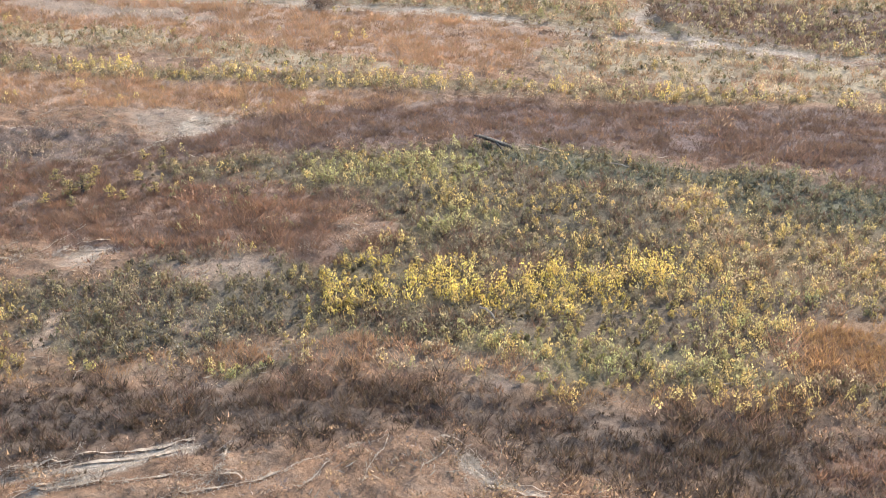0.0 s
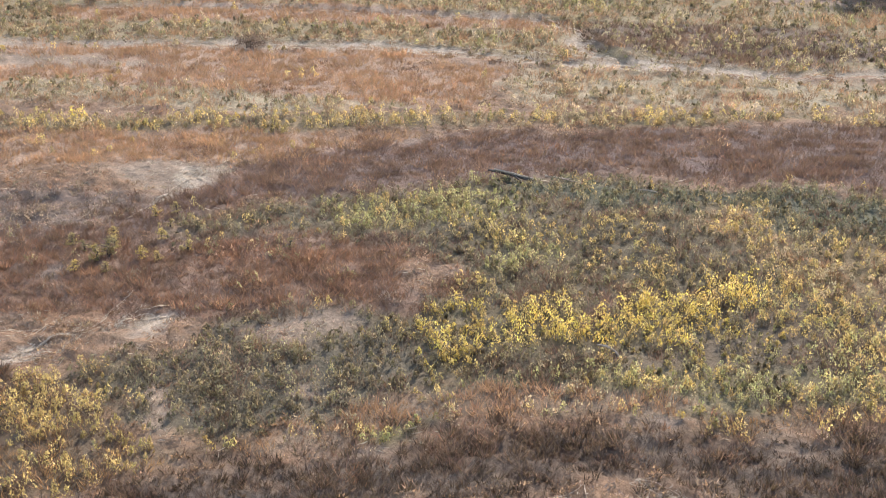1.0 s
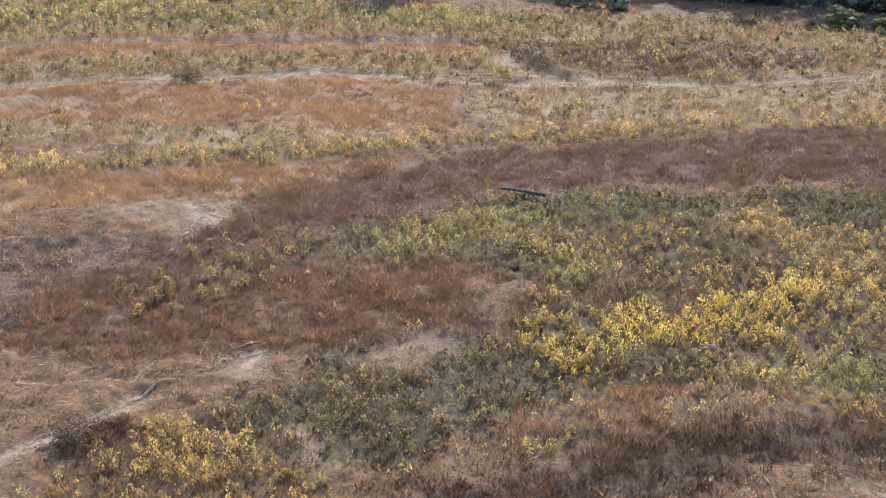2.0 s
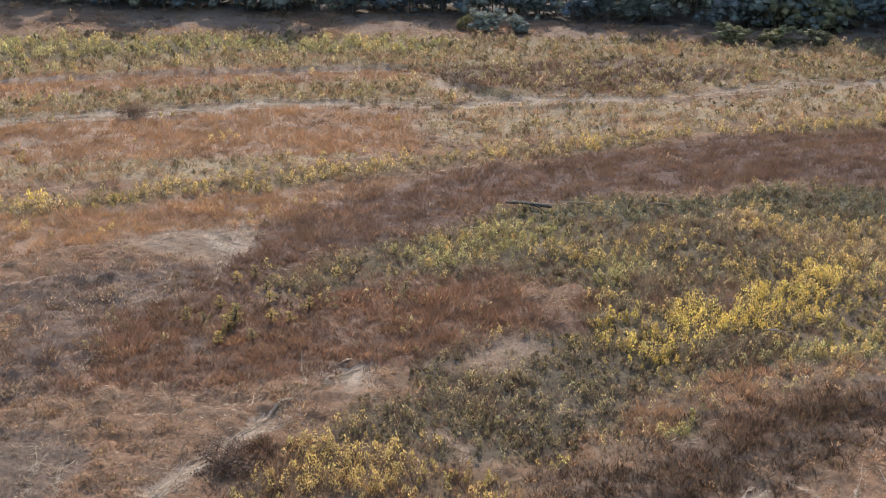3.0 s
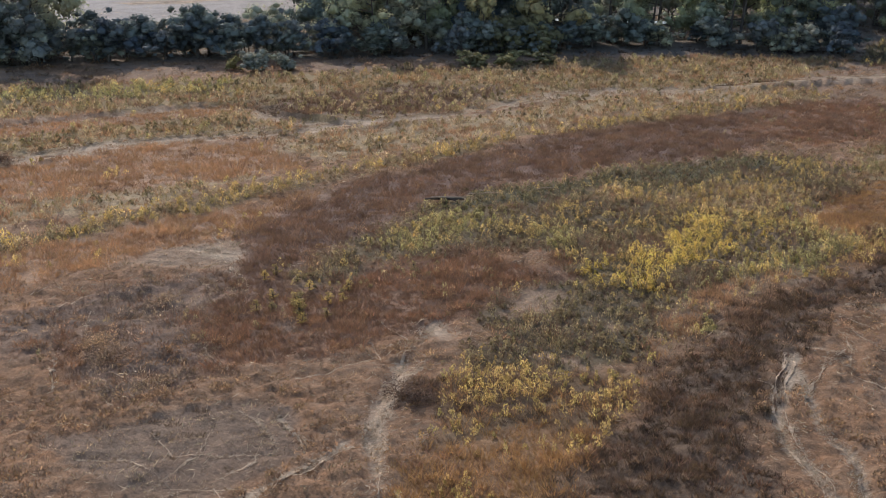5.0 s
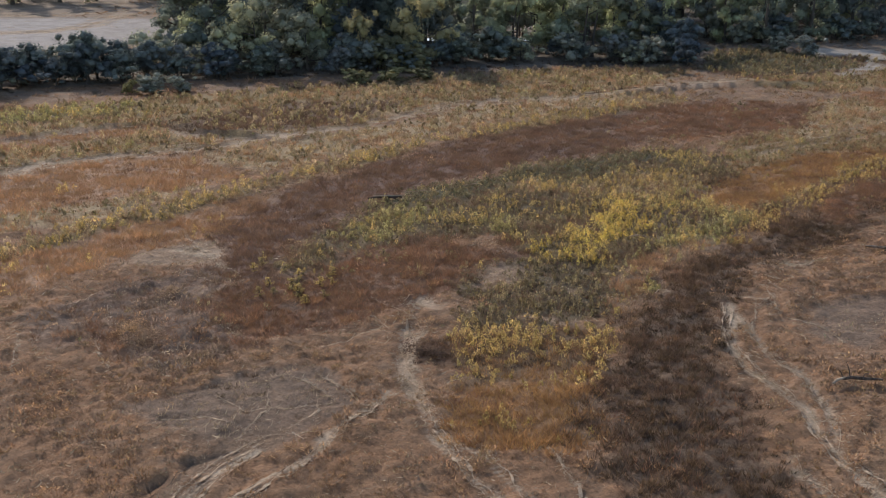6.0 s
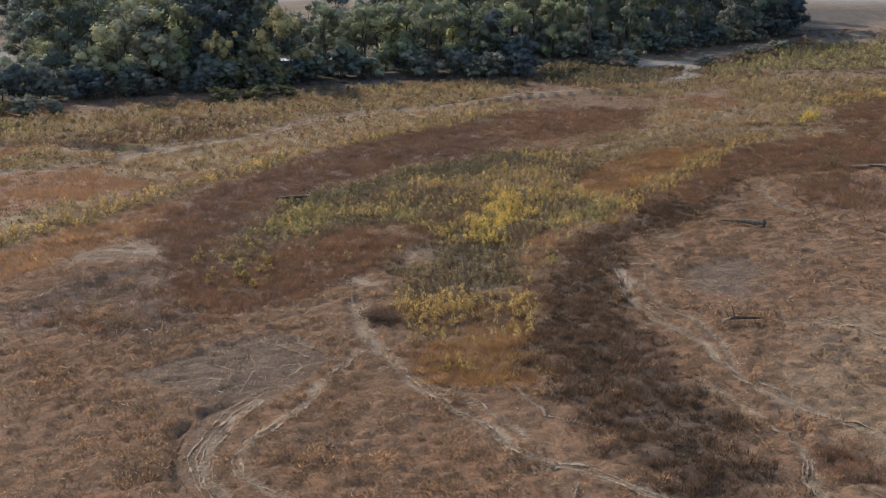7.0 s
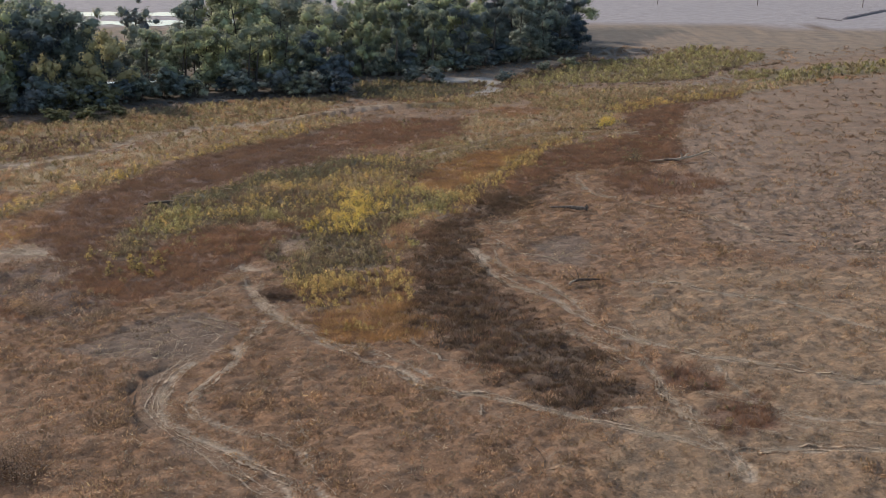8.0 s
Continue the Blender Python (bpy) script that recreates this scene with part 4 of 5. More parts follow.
for i, kind in enumerate(kinds):
    k = np.nonzero(kind_of == i)[0]
    thick, mix = MIX[kind]
    bare = 0.35 if kind in ("tan", "heath") else 0.4
    k = k[rng.random(len(k)) < thick * np.clip(1 - 0.38 * bare + bare * clump[k], 0.10, 1)]
    names, probs = list(mix), np.cumsum(list(mix.values()))
    # plants of a kind grow in patches: half the draw follows the patch noise
    draw = np.clip(0.72 * rng.random(len(k)) + 0.28 * (0.5 + 0.62 * plan_noise(cx[k], cy[k], 2.4, 33, 2)), 0, 0.999) * probs[-1]
    pick = np.searchsorted(probs, draw).clip(0, len(names) - 1)
    plant_of[k] = np.array([plants.index(a) for a in names])[pick]

swell = plan_noise(cx, cy, 2.6, 51, 2)
top_z = surface(cx, cy)
own_tone = mounds(cx, cy)[1]
lean_x, lean_y = (surface(cx + 0.12, cy) - top_z) / 0.12, (surface(cx, cy + 0.12) - top_z) / 0.12
billow = lambda x, y: 0.55 * plan_noise(x, y, 1.5, 57, 2) + 0.9 * plan_noise(x, y, 5.0, 58, 2)
lean_x, lean_y = lean_x + (billow(cx + 0.15, cy) - billow(cx, cy)) / 0.15 * 0.5, lean_y + (billow(cx, cy + 0.15) - billow(cx, cy)) / 0.15 * 0.5
batches = {}
for i, name in enumerate(plants):
    form, height, spread, pieces, width, colour, vary, ob_name = PLANTS[name]
    k = np.nonzero(plant_of == i)[0]
    if not len(k):
        continue
    n = len(k)
    far = np.clip(dist[k] / 55, 1, 4)
    size = (0.75 + 0.5 * rng.random(n)) * (1 + 0.2 * np.clip(swell[k], -1, 1) + 0.4 * np.clip(clump[k], -1, 1)) * far ** 0.25
    tone = (1 + (0.55 if form in ("grass", "leaf") else 0.7) * vary * rng.normal(0, 1, n))[:, None] * (1 + 0.03 * rng.normal(0, 1, (n, 3))) * (1 + 0.12 * swell[k] + 0.24 * clump[k] + 0.14 * own_tone[k])[:, None]
    tone = np.array(colour) * (0.97, 0.955, 0.915) * np.clip(tone, 0.45, 1.7)
    bz = top_z[k] - 0.03
    rep = lambda a: np.repeat(a, pieces, 0)
    m = n * pieces
    az, az2 = rng.uniform(0, 6.283, m), rng.uniform(0, 6.283, m)
    r0 = rep(spread * 1.15 * size * far ** 0.8) * np.sqrt(rng.random(m))
    x0, y0 = rep(cx[k]) + r0 * np.cos(az), rep(cy[k]) + r0 * np.sin(az)
    h = rep(height * size) * rng.uniform(0.55, 1.1, m)
    w = rep(1.15 * width * far ** 0.9) * rng.uniform(0.7, 1.3, m)
    c = rep(tone)
    bend = np.stack([-rep(lean_x[k]), -rep(lean_y[k]), np.ones(m)], 1) + rng.normal(0, 0.22 if form == "grass" else 0.45, (m, 3))
    if form == "puff":
        # a rounded springy bush of fine twigs standing out from its middle
        el = np.arcsin(rng.random(m))
        big = rep(size * rng.uniform(0.55, 1.5, n) ** 1.3)
        squash = rep(rng.uniform(0.7, 1.3, n))
        nx_, ny_, nz_ = np.cos(az) * np.cos(el), np.sin(az) * np.cos(el), np.sin(el)
        r1 = big * rng.uniform(0.55, 0.95, m)
        base = np.stack([rep(cx[k]) + nx_ * r1 * spread * squash, rep(cy[k]) + ny_ * r1 * spread / squash, rep(bz) + nz_ * r1 * height], 1)
        grow_ = np.stack([nx_, ny_, nz_ + 0.5], 1) * 0.055 + rng.normal(0, 0.03, (m, 3))
        across = np.cross(grow_, rng.normal(0, 1, (m, 3)))
        across *= (w / np.linalg.norm(across, axis=1))[:, None]
        v = np.stack([base - across, base + across, base + grow_ * big[:, None]], 1)
    elif form == "tuft":
        lean = h * rng.uniform(0.2, 0.95, m)
        h = h * rng.uniform(0.55, 1.0, m)
        dx, dy = np.cos(az2) * w, np.sin(az2) * w
        v = np.stack([np.stack([x0 - dx, y0 - dy, rep(bz)], 1), np.stack([x0 + dx, y0 + dy, rep(bz)], 1),
                      np.stack([x0 + lean * np.cos(az), y0 + lean * np.sin(az), rep(bz) + h], 1)], 1)
    elif form == "grass":
        lean = h * rng.uniform(0.3, 1.1, m)
        dx, dy = np.cos(az2) * w, np.sin(az2) * w
        az3 = az + rng.normal(0, 0.8, m)
        v = np.stack([np.stack([x0 - dx, y0 - dy, rep(bz)], 1), np.stack([x0 + dx, y0 + dy, rep(bz)], 1),
                      np.stack([x0 + lean * np.cos(az3), y0 + lean * np.sin(az3), rep(bz) + h], 1)], 1)
    else:
        # an upright leafy plant, narrowing to its tip
        up = rng.normal(0, 0.45, (m, 3)) + np.array((0, 0, 1.0))
        up /= np.linalg.norm(up, axis=1)[:, None]
        side = np.cross(up, rng.normal(0, 1, (m, 3)))
        side /= np.linalg.norm(side, axis=1)[:, None]
        lift = rng.random(m) ** 0.8
        stand = rep(0.8 * height * size * rng.uniform(0.7, 1.25, n) * far ** 0.25)
        out = rep(1.3 * spread * size * far ** 0.55) * (1.05 - 0.7 * lift) * np.sqrt(rng.random(m))
        mid = np.stack([rep(cx[k]) + out * np.cos(az), rep(cy[k]) + out * np.sin(az), rep(bz) + 0.05 + stand * lift], 1)
        bend = np.stack([np.cos(az) * 0.7, np.sin(az) * 0.7, 0.35 + 0.5 * lift], 1) + rng.normal(0, 0.25, (m, 3))
        w = w[:, None]
        v = np.stack([mid - up * w * 1.35 - side * w * 0.85, mid - up * w * 0.9 + side * w * 0.85, mid + up * w * 1.7], 1)
    batches.setdefault((ob_name, "leaf" if form == "leaf" else "grass"), []).append((v, np.repeat(c[:, None], v.shape[1], 1), np.repeat(bend[:, None], v.shape[1], 1)))

COVER_LABELS = {
    "rust_grass": "rust-red dry grass in soft dense swathes", "brown_grass": "dark brown withered weeds and grass", "dry_grass": "pale tan dry grass tufts on bare soil",
    "withered_bushes": "low springy withered bushes of fine brown twigs", "green_weeds": "low grey-green leafy weeds", "straw_weeds": "standing weeds dried to a straw colour", "yellow_weeds": "weeds with bright yellow autumn leaves",
}
for (ob_name, form), parts in batches.items():
    v = np.concatenate([p[0] for p in parts])
    c = np.concatenate([p[1] for p in parts])
    bend = np.concatenate([p[2] for p in parts])
    n, k = v.shape[:2]
    ob = new(ob_name, bulk_mesh(ob_name, v.reshape(-1, 3), np.arange(n * k).reshape(n, k), (THATCH if ob_name in ("dry_grass", "withered_bushes") else GRASS) if form == "grass" else WEED, c.reshape(-1, 3), bend=bend.reshape(-1, 3)))
    tagged(ob, COVER_LABELS[ob_name], "grass" if form == "grass" else "weeds", kind="stuff")


# ---- worn paths: narrow uneven ribbons of bare pale soil, ruts coloured dark as shade ----
rv, rf, rc = [], [], []
for kind, width, pts, closed in COVER:
    if closed or kind not in ("dirt", "trail", "rut") or width > 2:
        continue
    for lane in ((0.0,) if width < 0.9 else (-0.2, 0.22)):
        seg = np.hypot(*np.diff(pts, axis=0).T)
        run = np.concatenate([[0], np.cumsum(seg)])
        s = np.arange(0, run[-1], 0.08)
        px, py = np.interp(s, run, pts[:, 0]), np.interp(s, run, pts[:, 1])
        tx, ty = np.gradient(px), np.gradient(py)
        ln = np.hypot(tx, ty) + 1e-9
        tx, ty = tx / ln, ty / ln
        px = px + 0.30 * plan_noise(px, py, 3.1, 5) - ty * lane * width
        py = py + 0.30 * plan_noise(px, py, 3.1, 25) + tx * lane * width
        half = (0.026 + 0.032 * min(width, 1.2)) * np.clip((0.85 if kind == "dirt" else 0.5) + 1.3 * plan_noise(px + lane * 9, py, 0.8, 83, 2), 0.32, 1.3)
        half = half * np.clip(0.65 + 1.1 * plan_noise(px + lane * 5, py + lane, 0.4, 87, 2), 0.45, 1.0)
        half2 = half * (1 + 0.6 * plan_noise(px, py, 0.5, 85, 1))
        z = surface(px, py) + (0.05 if kind != "rut" else 0.035)
        broad = 1.35 if width > 0.35 else 0.85
        half, half2 = half * broad, half2 * broad
        # the rut tone paints a trench's shade on a ribbon above the ground
        tone = np.array((0.57, 0.415, 0.27) if kind != "rut" else (0.09, 0.064, 0.045))
        rc.append(tone * rng.uniform(0.85, 1.1, (2 * len(px), 1)))
        n0 = sum(len(a) for a in rv)
        rv.append(np.stack([np.stack([px - ty * half, py + tx * half, z], 1), np.stack([px + ty * half2, py - tx * half2, z], 1)], 1).reshape(-1, 3))
        i = n0 + 2 * np.arange(len(s) - 1)
        rf.append(np.stack([i, i + 1, i + 3, i + 2], 1))
rv, rf = np.concatenate(rv), np.concatenate(rf)
rc = np.concatenate(rc)
worn_path = new("path", bulk_mesh("path", rv, rf, SOIL, rc, True, "soil"))
tagged(worn_path, "narrow worn paths and wheel ruts of pale bare soil, some coloured dark as shade", "path", kind="structure")

# ---- trodden straw on the paths and wheel ruts ----
tv = []
for kind, width, pts, closed in COVER:
    if closed or kind not in ("dirt", "straw", "trail"):
        continue
    for (ax, ay), (bx, by) in zip(pts, pts[1:]):
        ll = math.hypot(bx - ax, by - ay)
        d = max(36.0, min(math.hypot((ax + bx) / 2 - 3, (ay + by) / 2 - 8), abs((ax + bx) / 2 - 20) + 18))
        big = (d / 50) ** 0.8
        n = int(ll * max(width, 0.12) * 150 / big ** 2)
        s, o = rng.random(n), rng.normal(0, 0.05 + 0.04 * width, n) + rng.choice([-0.3, 0.02, 0.04, 0.33], n) * width
        px, py = ax + (bx - ax) * s - (by - ay) / ll * o, ay + (by - ay) * s + (bx - ax) / ll * o
        px, py = px + 0.30 * plan_noise(px, py, 3.1, 5), py + 0.30 * plan_noise(px, py, 3.1, 25)
        ok = rng.random(n) < np.clip(0.55 + 0.8 * plan_noise(px, py, 1.3, 71), 0.05, 1)
        px, py = px[ok], py[ok]
        n = len(px)
        a, le = rng.uniform(0, 6.283, n), rng.uniform(0.05, 0.14, n) * big
        z = surface(px, py) + 0.04
        ux, uy, wd = np.cos(a) * le, np.sin(a) * le, 0.022 * big
        tv.append(np.stack([np.stack([px - ux, py - uy, z], 1), np.stack([px + np.sin(a) * wd, py - np.cos(a) * wd, z + 0.02], 1),
                            np.stack([px + ux, py + uy, z + rng.uniform(0, 0.08, n)], 1)], 1))
n = 80000
px, py = rng.uniform(-36, 40, n), rng.uniform(46, 150, n)
dd = np.hypot(px - 3, py - 8)
ok = (rng.random(n) < (50 / dd) ** 2 * np.clip(0.35 + 0.9 * plan_noise(px, py, 2.3, 97, 2), 0, 1)) & (px < 0.40 * py + 6)
px, py, dd = px[ok], py[ok], dd[ok]
dry = np.ones(len(px), bool)
for kind, k, w in cover_at(px, py):
    dry[k[w > 0.5]] = kind in ("straw", "mud", "heath", "tan", "trail")
px, py, dd = px[dry], py[dry], dd[dry]
n, big = len(px), (dd / 55) ** 0.8
a, le = rng.uniform(0, 6.283, n), rng.uniform(0.06, 0.18, n) * big
z, ux, uy, wd = surface(px, py) + 0.05, np.cos(a) * le, np.sin(a) * le, 0.016 * big
tv.append(np.stack([np.stack([px - ux, py - uy, z], 1), np.stack([px + np.sin(a) * wd, py - np.cos(a) * wd, z + 0.04], 1), np.stack([px + ux, py + uy, z + rng.uniform(0.02, 0.2, n)], 1)], 1))
tv = np.concatenate(tv)
tc = np.array((0.66, 0.53, 0.37)) * rng.uniform(0.7, 1.2, (len(tv), 1))
trail = new("trodden_straw", bulk_mesh("trodden_straw", tv.reshape(-1, 3), np.arange(len(tv) * 3).reshape(-1, 3), GRASS, np.repeat(tc, 3, 0), bend=np.tile((0.0, 0.0, 1.0), (len(tv) * 3, 1))))
tagged(trail, "pale flattened straw along trodden paths and ruts", "straw", kind="stuff")


# ---- things ----
def part(name, bm, mat, parent=None, label=""):
    mesh = bpy.data.meshes.new(name)
    bm.to_mesh(mesh)
    bm.free()
    mesh.materials.append(mat)
    ob = new(name, mesh)
    ob.parent = parent
    return tagged(ob, label)


def limb(bm, pts, radii, sides=7, knobbly=0.12, r=random):
    """A tapered bough through the points, into bm."""
    rings = []
    for i, (p, rad) in enumerate(zip(pts, radii)):
        a = Vector(pts[max(i - 1, 0)])
        b = Vector(pts[min(i + 1, len(pts) - 1)])
        q = (b - a).to_track_quat("Z", "Y")
        rings.append([bm.verts.new(Vector(p) + q @ Vector((math.cos(t), math.sin(t), 0)) * rad * (1 + r.uniform(-knobbly, knobbly)))
                      for t in (2 * math.pi * j / sides for j in range(sides))])
    for u, v in zip(rings, rings[1:]):
        for j in range(sides):
            bm.faces.new((u[j], u[(j + 1) % sides], v[(j + 1) % sides], v[j]))
    bm.faces.new(rings[0][::-1])
    bm.faces.new(rings[-1])


def clump_shape():
    bm = bmesh.new()
    bmesh.ops.create_icosphere(bm, subdivisions=1, radius=1.0)
    dirs, faces = np.array([v.co[:] for v in bm.verts]), np.array([[v.index for v in f.verts] for f in bm.faces])
    bm.free()
    return dirs, faces


CLUMP_DIRS, CLUMP_FACES = clump_shape()


def build_tree(name, seed, height, radius, colour, clear=0.12, leaves=2600, leaf=0.20, slim=1.0, stems=1):
    """A tree or shrub: trunk, limbs and a crown of leaf sprays."""
    r = random.Random(seed)
    g = np.random.default_rng(seed)
    top = new(name)
    bm = bmesh.new()
    tips = []
    base_r = 0.022 * height + 0.03
    for s in range(stems):
        ang = r.uniform(0, 6.28)
        off = 0.0 if stems == 1 else r.uniform(0.15, 0.5) * radius * 0.5
        x0, y0 = off * math.cos(ang), off * math.sin(ang)
        lx, ly = r.uniform(-0.1, 0.1) * height + x0 * 0.6, r.uniform(-0.1, 0.1) * height + y0 * 0.6
        line = [(x0 + lx * t * t, y0 + ly * t * t, -0.25 + (height * 0.82 + 0.25) * t) for t in (0, 0.12, 0.3, 0.5, 0.75, 1.0)]
        limb(bm, line, [base_r * f / stems ** 0.4 for f in (1.5, 1.0, 0.85, 0.6, 0.35, 0.12)], 7, 0.1, r)
        for i in range(7 if stems == 1 else 3):
            t = clear + (0.9 - clear) * (i + r.random()) / (7 if stems == 1 else 3)
            cz = height * 0.82 * t
            a = r.uniform(0, 6.283)
            reach = radius * slim * r.uniform(0.55, 0.95) * (1 - 0.45 * max(0.0, t - 0.45) / 0.55)
            p0 = Vector((x0 + lx * t * t, y0 + ly * t * t, cz))
            p2 = p0 + Vector((math.cos(a) * reach, math.sin(a) * reach, height * r.uniform(0.05, 0.17)))
            p1 = (p0 + p2) / 2 + Vector((0, 0, -0.04 * height * r.random()))
            limb(bm, [p0, p1, p2], [base_r * 0.42 / stems ** 0.4, base_r * 0.28 / stems ** 0.4, base_r * 0.06], 5, 0.1, r)
            tips += [p1.lerp(p2, 0.4), p2]
        tips.append(Vector(line[-1]))
        tips.append(Vector(line[-2]))
    part("trunk", bm, BARK, top)
    # leaf sprays round the limbs' ends
    n_spray = max(10, len(tips))
    pts, tints = [], []
    sprays = []
    for i in range(int(n_spray * 1.9)):
        tip = tips[i % len(tips)]
        o = Vector((r.gauss(0, 1), r.gauss(0, 1), r.gauss(0, 0.8))) * radius * 0.20
        sprays.append((tip + o, radius * r.uniform(0.16, 0.36), r.uniform(0.65, 1.35)))
    weights = np.array([s[1] ** 2 for s in sprays])
    count = g.multinomial(leaves, weights / weights.sum())
    base = np.array(colour)
    bends = []
    for (c, rad, tone), n in zip(sprays, count):
        # the shaded inside of each leafy bough, with an uneven skin
        skin = CLUMP_DIRS * (rad * 0.66 * g.uniform(0.55, 1.2, (len(CLUMP_DIRS), 1)))
        skin[:, 2] *= 0.8
        core = np.array(c) + skin
        core[:, 2] = np.maximum(core[:, 2], 0.2 * min(1.0, height))
        if height > 1.5:
            pts.append(core[CLUMP_FACES])
            tints.append(np.tile((base * tone).clip(0.01, 0.9), (len(CLUMP_FACES), 3, 1)))
            bends.append(CLUMP_DIRS[CLUMP_FACES] + np.array((0, 0, 0.25)))
        if not n:
            continue
        d = g.normal(0, 1, (n, 3))
        d /= np.linalg.norm(d, axis=1)[:, None]
        d *= (rad * ((0.5 + 0.62 * g.random(n) ** 1.2) if height > 1.5 else (0.35 + 0.65 * g.random(n) ** 0.5)))[:, None]
        d[:, 2] *= 0.8
        mid = np.array(c) + d
        mid[:, 2] = np.maximum(mid[:, 2], 0.25 * min(1.0, height))
        face = d / rad + g.normal(0, 0.7, (n, 3)) + np.array((0, 0, 0.6))
        up = np.cross(face, g.normal(0, 1, (n, 3)))
        up /= np.linalg.norm(up, axis=1)[:, None]
        side = np.cross(up, face)
        side /= np.linalg.norm(side, axis=1)[:, None]
        w = (leaf * g.uniform(0.6, 1.35, n))[:, None]
        pts.append(np.stack([mid - up * w * 0.8 - side * w * 0.6, mid - up * w * 0.5 + side * w * 0.7, mid + up * w], 1))
        tints.append(np.repeat((base * tone * (1 + 0.07 * g.normal(0, 1, (n, 1))))[:, None].clip(0.01, 0.9), 3, 1))
        bends.append(np.repeat((d / rad + g.normal(0, 0.2, (n, 3)) + np.array((0, 0, 0.25)))[:, None], 3, 1))
    v, c, e = np.concatenate(pts), np.concatenate(tints), np.concatenate(bends)
    n = len(v)
    crown = new("crown", bulk_mesh("crown", v.reshape(-1, 3), np.arange(n * 3).reshape(n, 3), FOLIAGE, c.reshape(-1, 3), bend=e.reshape(-1, 3)))
    crown.parent = top
    return top


# green leaf colours are lifted and blued to hold the distant haze
GREEN, DULL, YELLOW, WILLOW, SHADED = (0.35, 0.40, 0.275), (0.36, 0.385, 0.30), (0.47, 0.44, 0.25), (0.33, 0.36, 0.31), (0.185, 0.228, 0.225)
FORMS = {
    "broad": (build_tree("tree", 11, 11.0, 4.4, GREEN, 0.06, 3300, 0.195), "broad green cottonwood tree on the river bank", "tree"),
    "broad_b": (build_tree("tree", 12, 10.0, 4.6, DULL, 0.05, 3400, 0.19), "dull green spreading tree on the river bank", "tree"),
    "tall": (build_tree("tree", 13, 13.0, 3.7, GREEN, 0.04, 3300, 0.195, 0.9), "tall slender green poplar tree in the wood", "tree"),
    "tall_b": (build_tree("tree", 14, 12.0, 3.9, SHADED, 0.04, 3300, 0.195, 0.95), "tall dark green tree in the wood", "tree"),
    "yellowing": (build_tree("tree", 15, 10.5, 4.2, YELLOW, 0.10, 3500, 0.18), "tree with yellowing autumn crown above the bank", "tree"),
    "willow": (build_tree("tree", 16, 6.0, 3.4, WILLOW, 0.02, 2400, 0.15, 1.0, 3), "bushy grey-green willow with several stems", "tree"),
    # navy-dark leaf colour carries the shade at the trees' foot
    "shaded_willow": (build_tree("tree", 17, 6.5, 3.8, SHADED, 0.02, 2400, 0.155, 1.0, 3), "bushy willow at the foot of the wood, leaves darkened for shade", "tree"),
    "open": (build_tree("tree", 20, 10.8, 4.4, GREEN, 0.30, 3800, 0.17, 1.0, 2), "green tree with dark forked trunks showing", "tree"),
    "shrub": (build_tree("shrub", 18, 2.3, 1.7, WILLOW, 0.02, 2200, 0.085, 1.0, 4), "low grey-green willow shrub on the bank", "shrub"),
    "pale_shrub": (build_tree("shrub", 19, 2.0, 1.6, (0.34, 0.32, 0.15), 0.02, 2000, 0.085, 1.0, 4), "low pale yellow-green shrub on the bank", "shrub"),
}
for ob, label, cat in FORMS.values():
    tagged(ob, label, cat, "shrubs on the bank" if cat == "shrub" else "trees of the riverside wood")
placed = set()


def plant(form, x, y, scale=1.0, wide=1.0):
    ob = FORMS[form][0]
    m = pose(x, y, float(lie(np.array([x]), np.array([y]))[0]) - 0.05, 0, 0, random.uniform(0, 360))
    if form in placed:
        ob = copy_thing(ob, m)
    else:
        ob.matrix_basis = m
        placed.add(form)
    ob.scale = (scale * wide, scale * wide, scale)


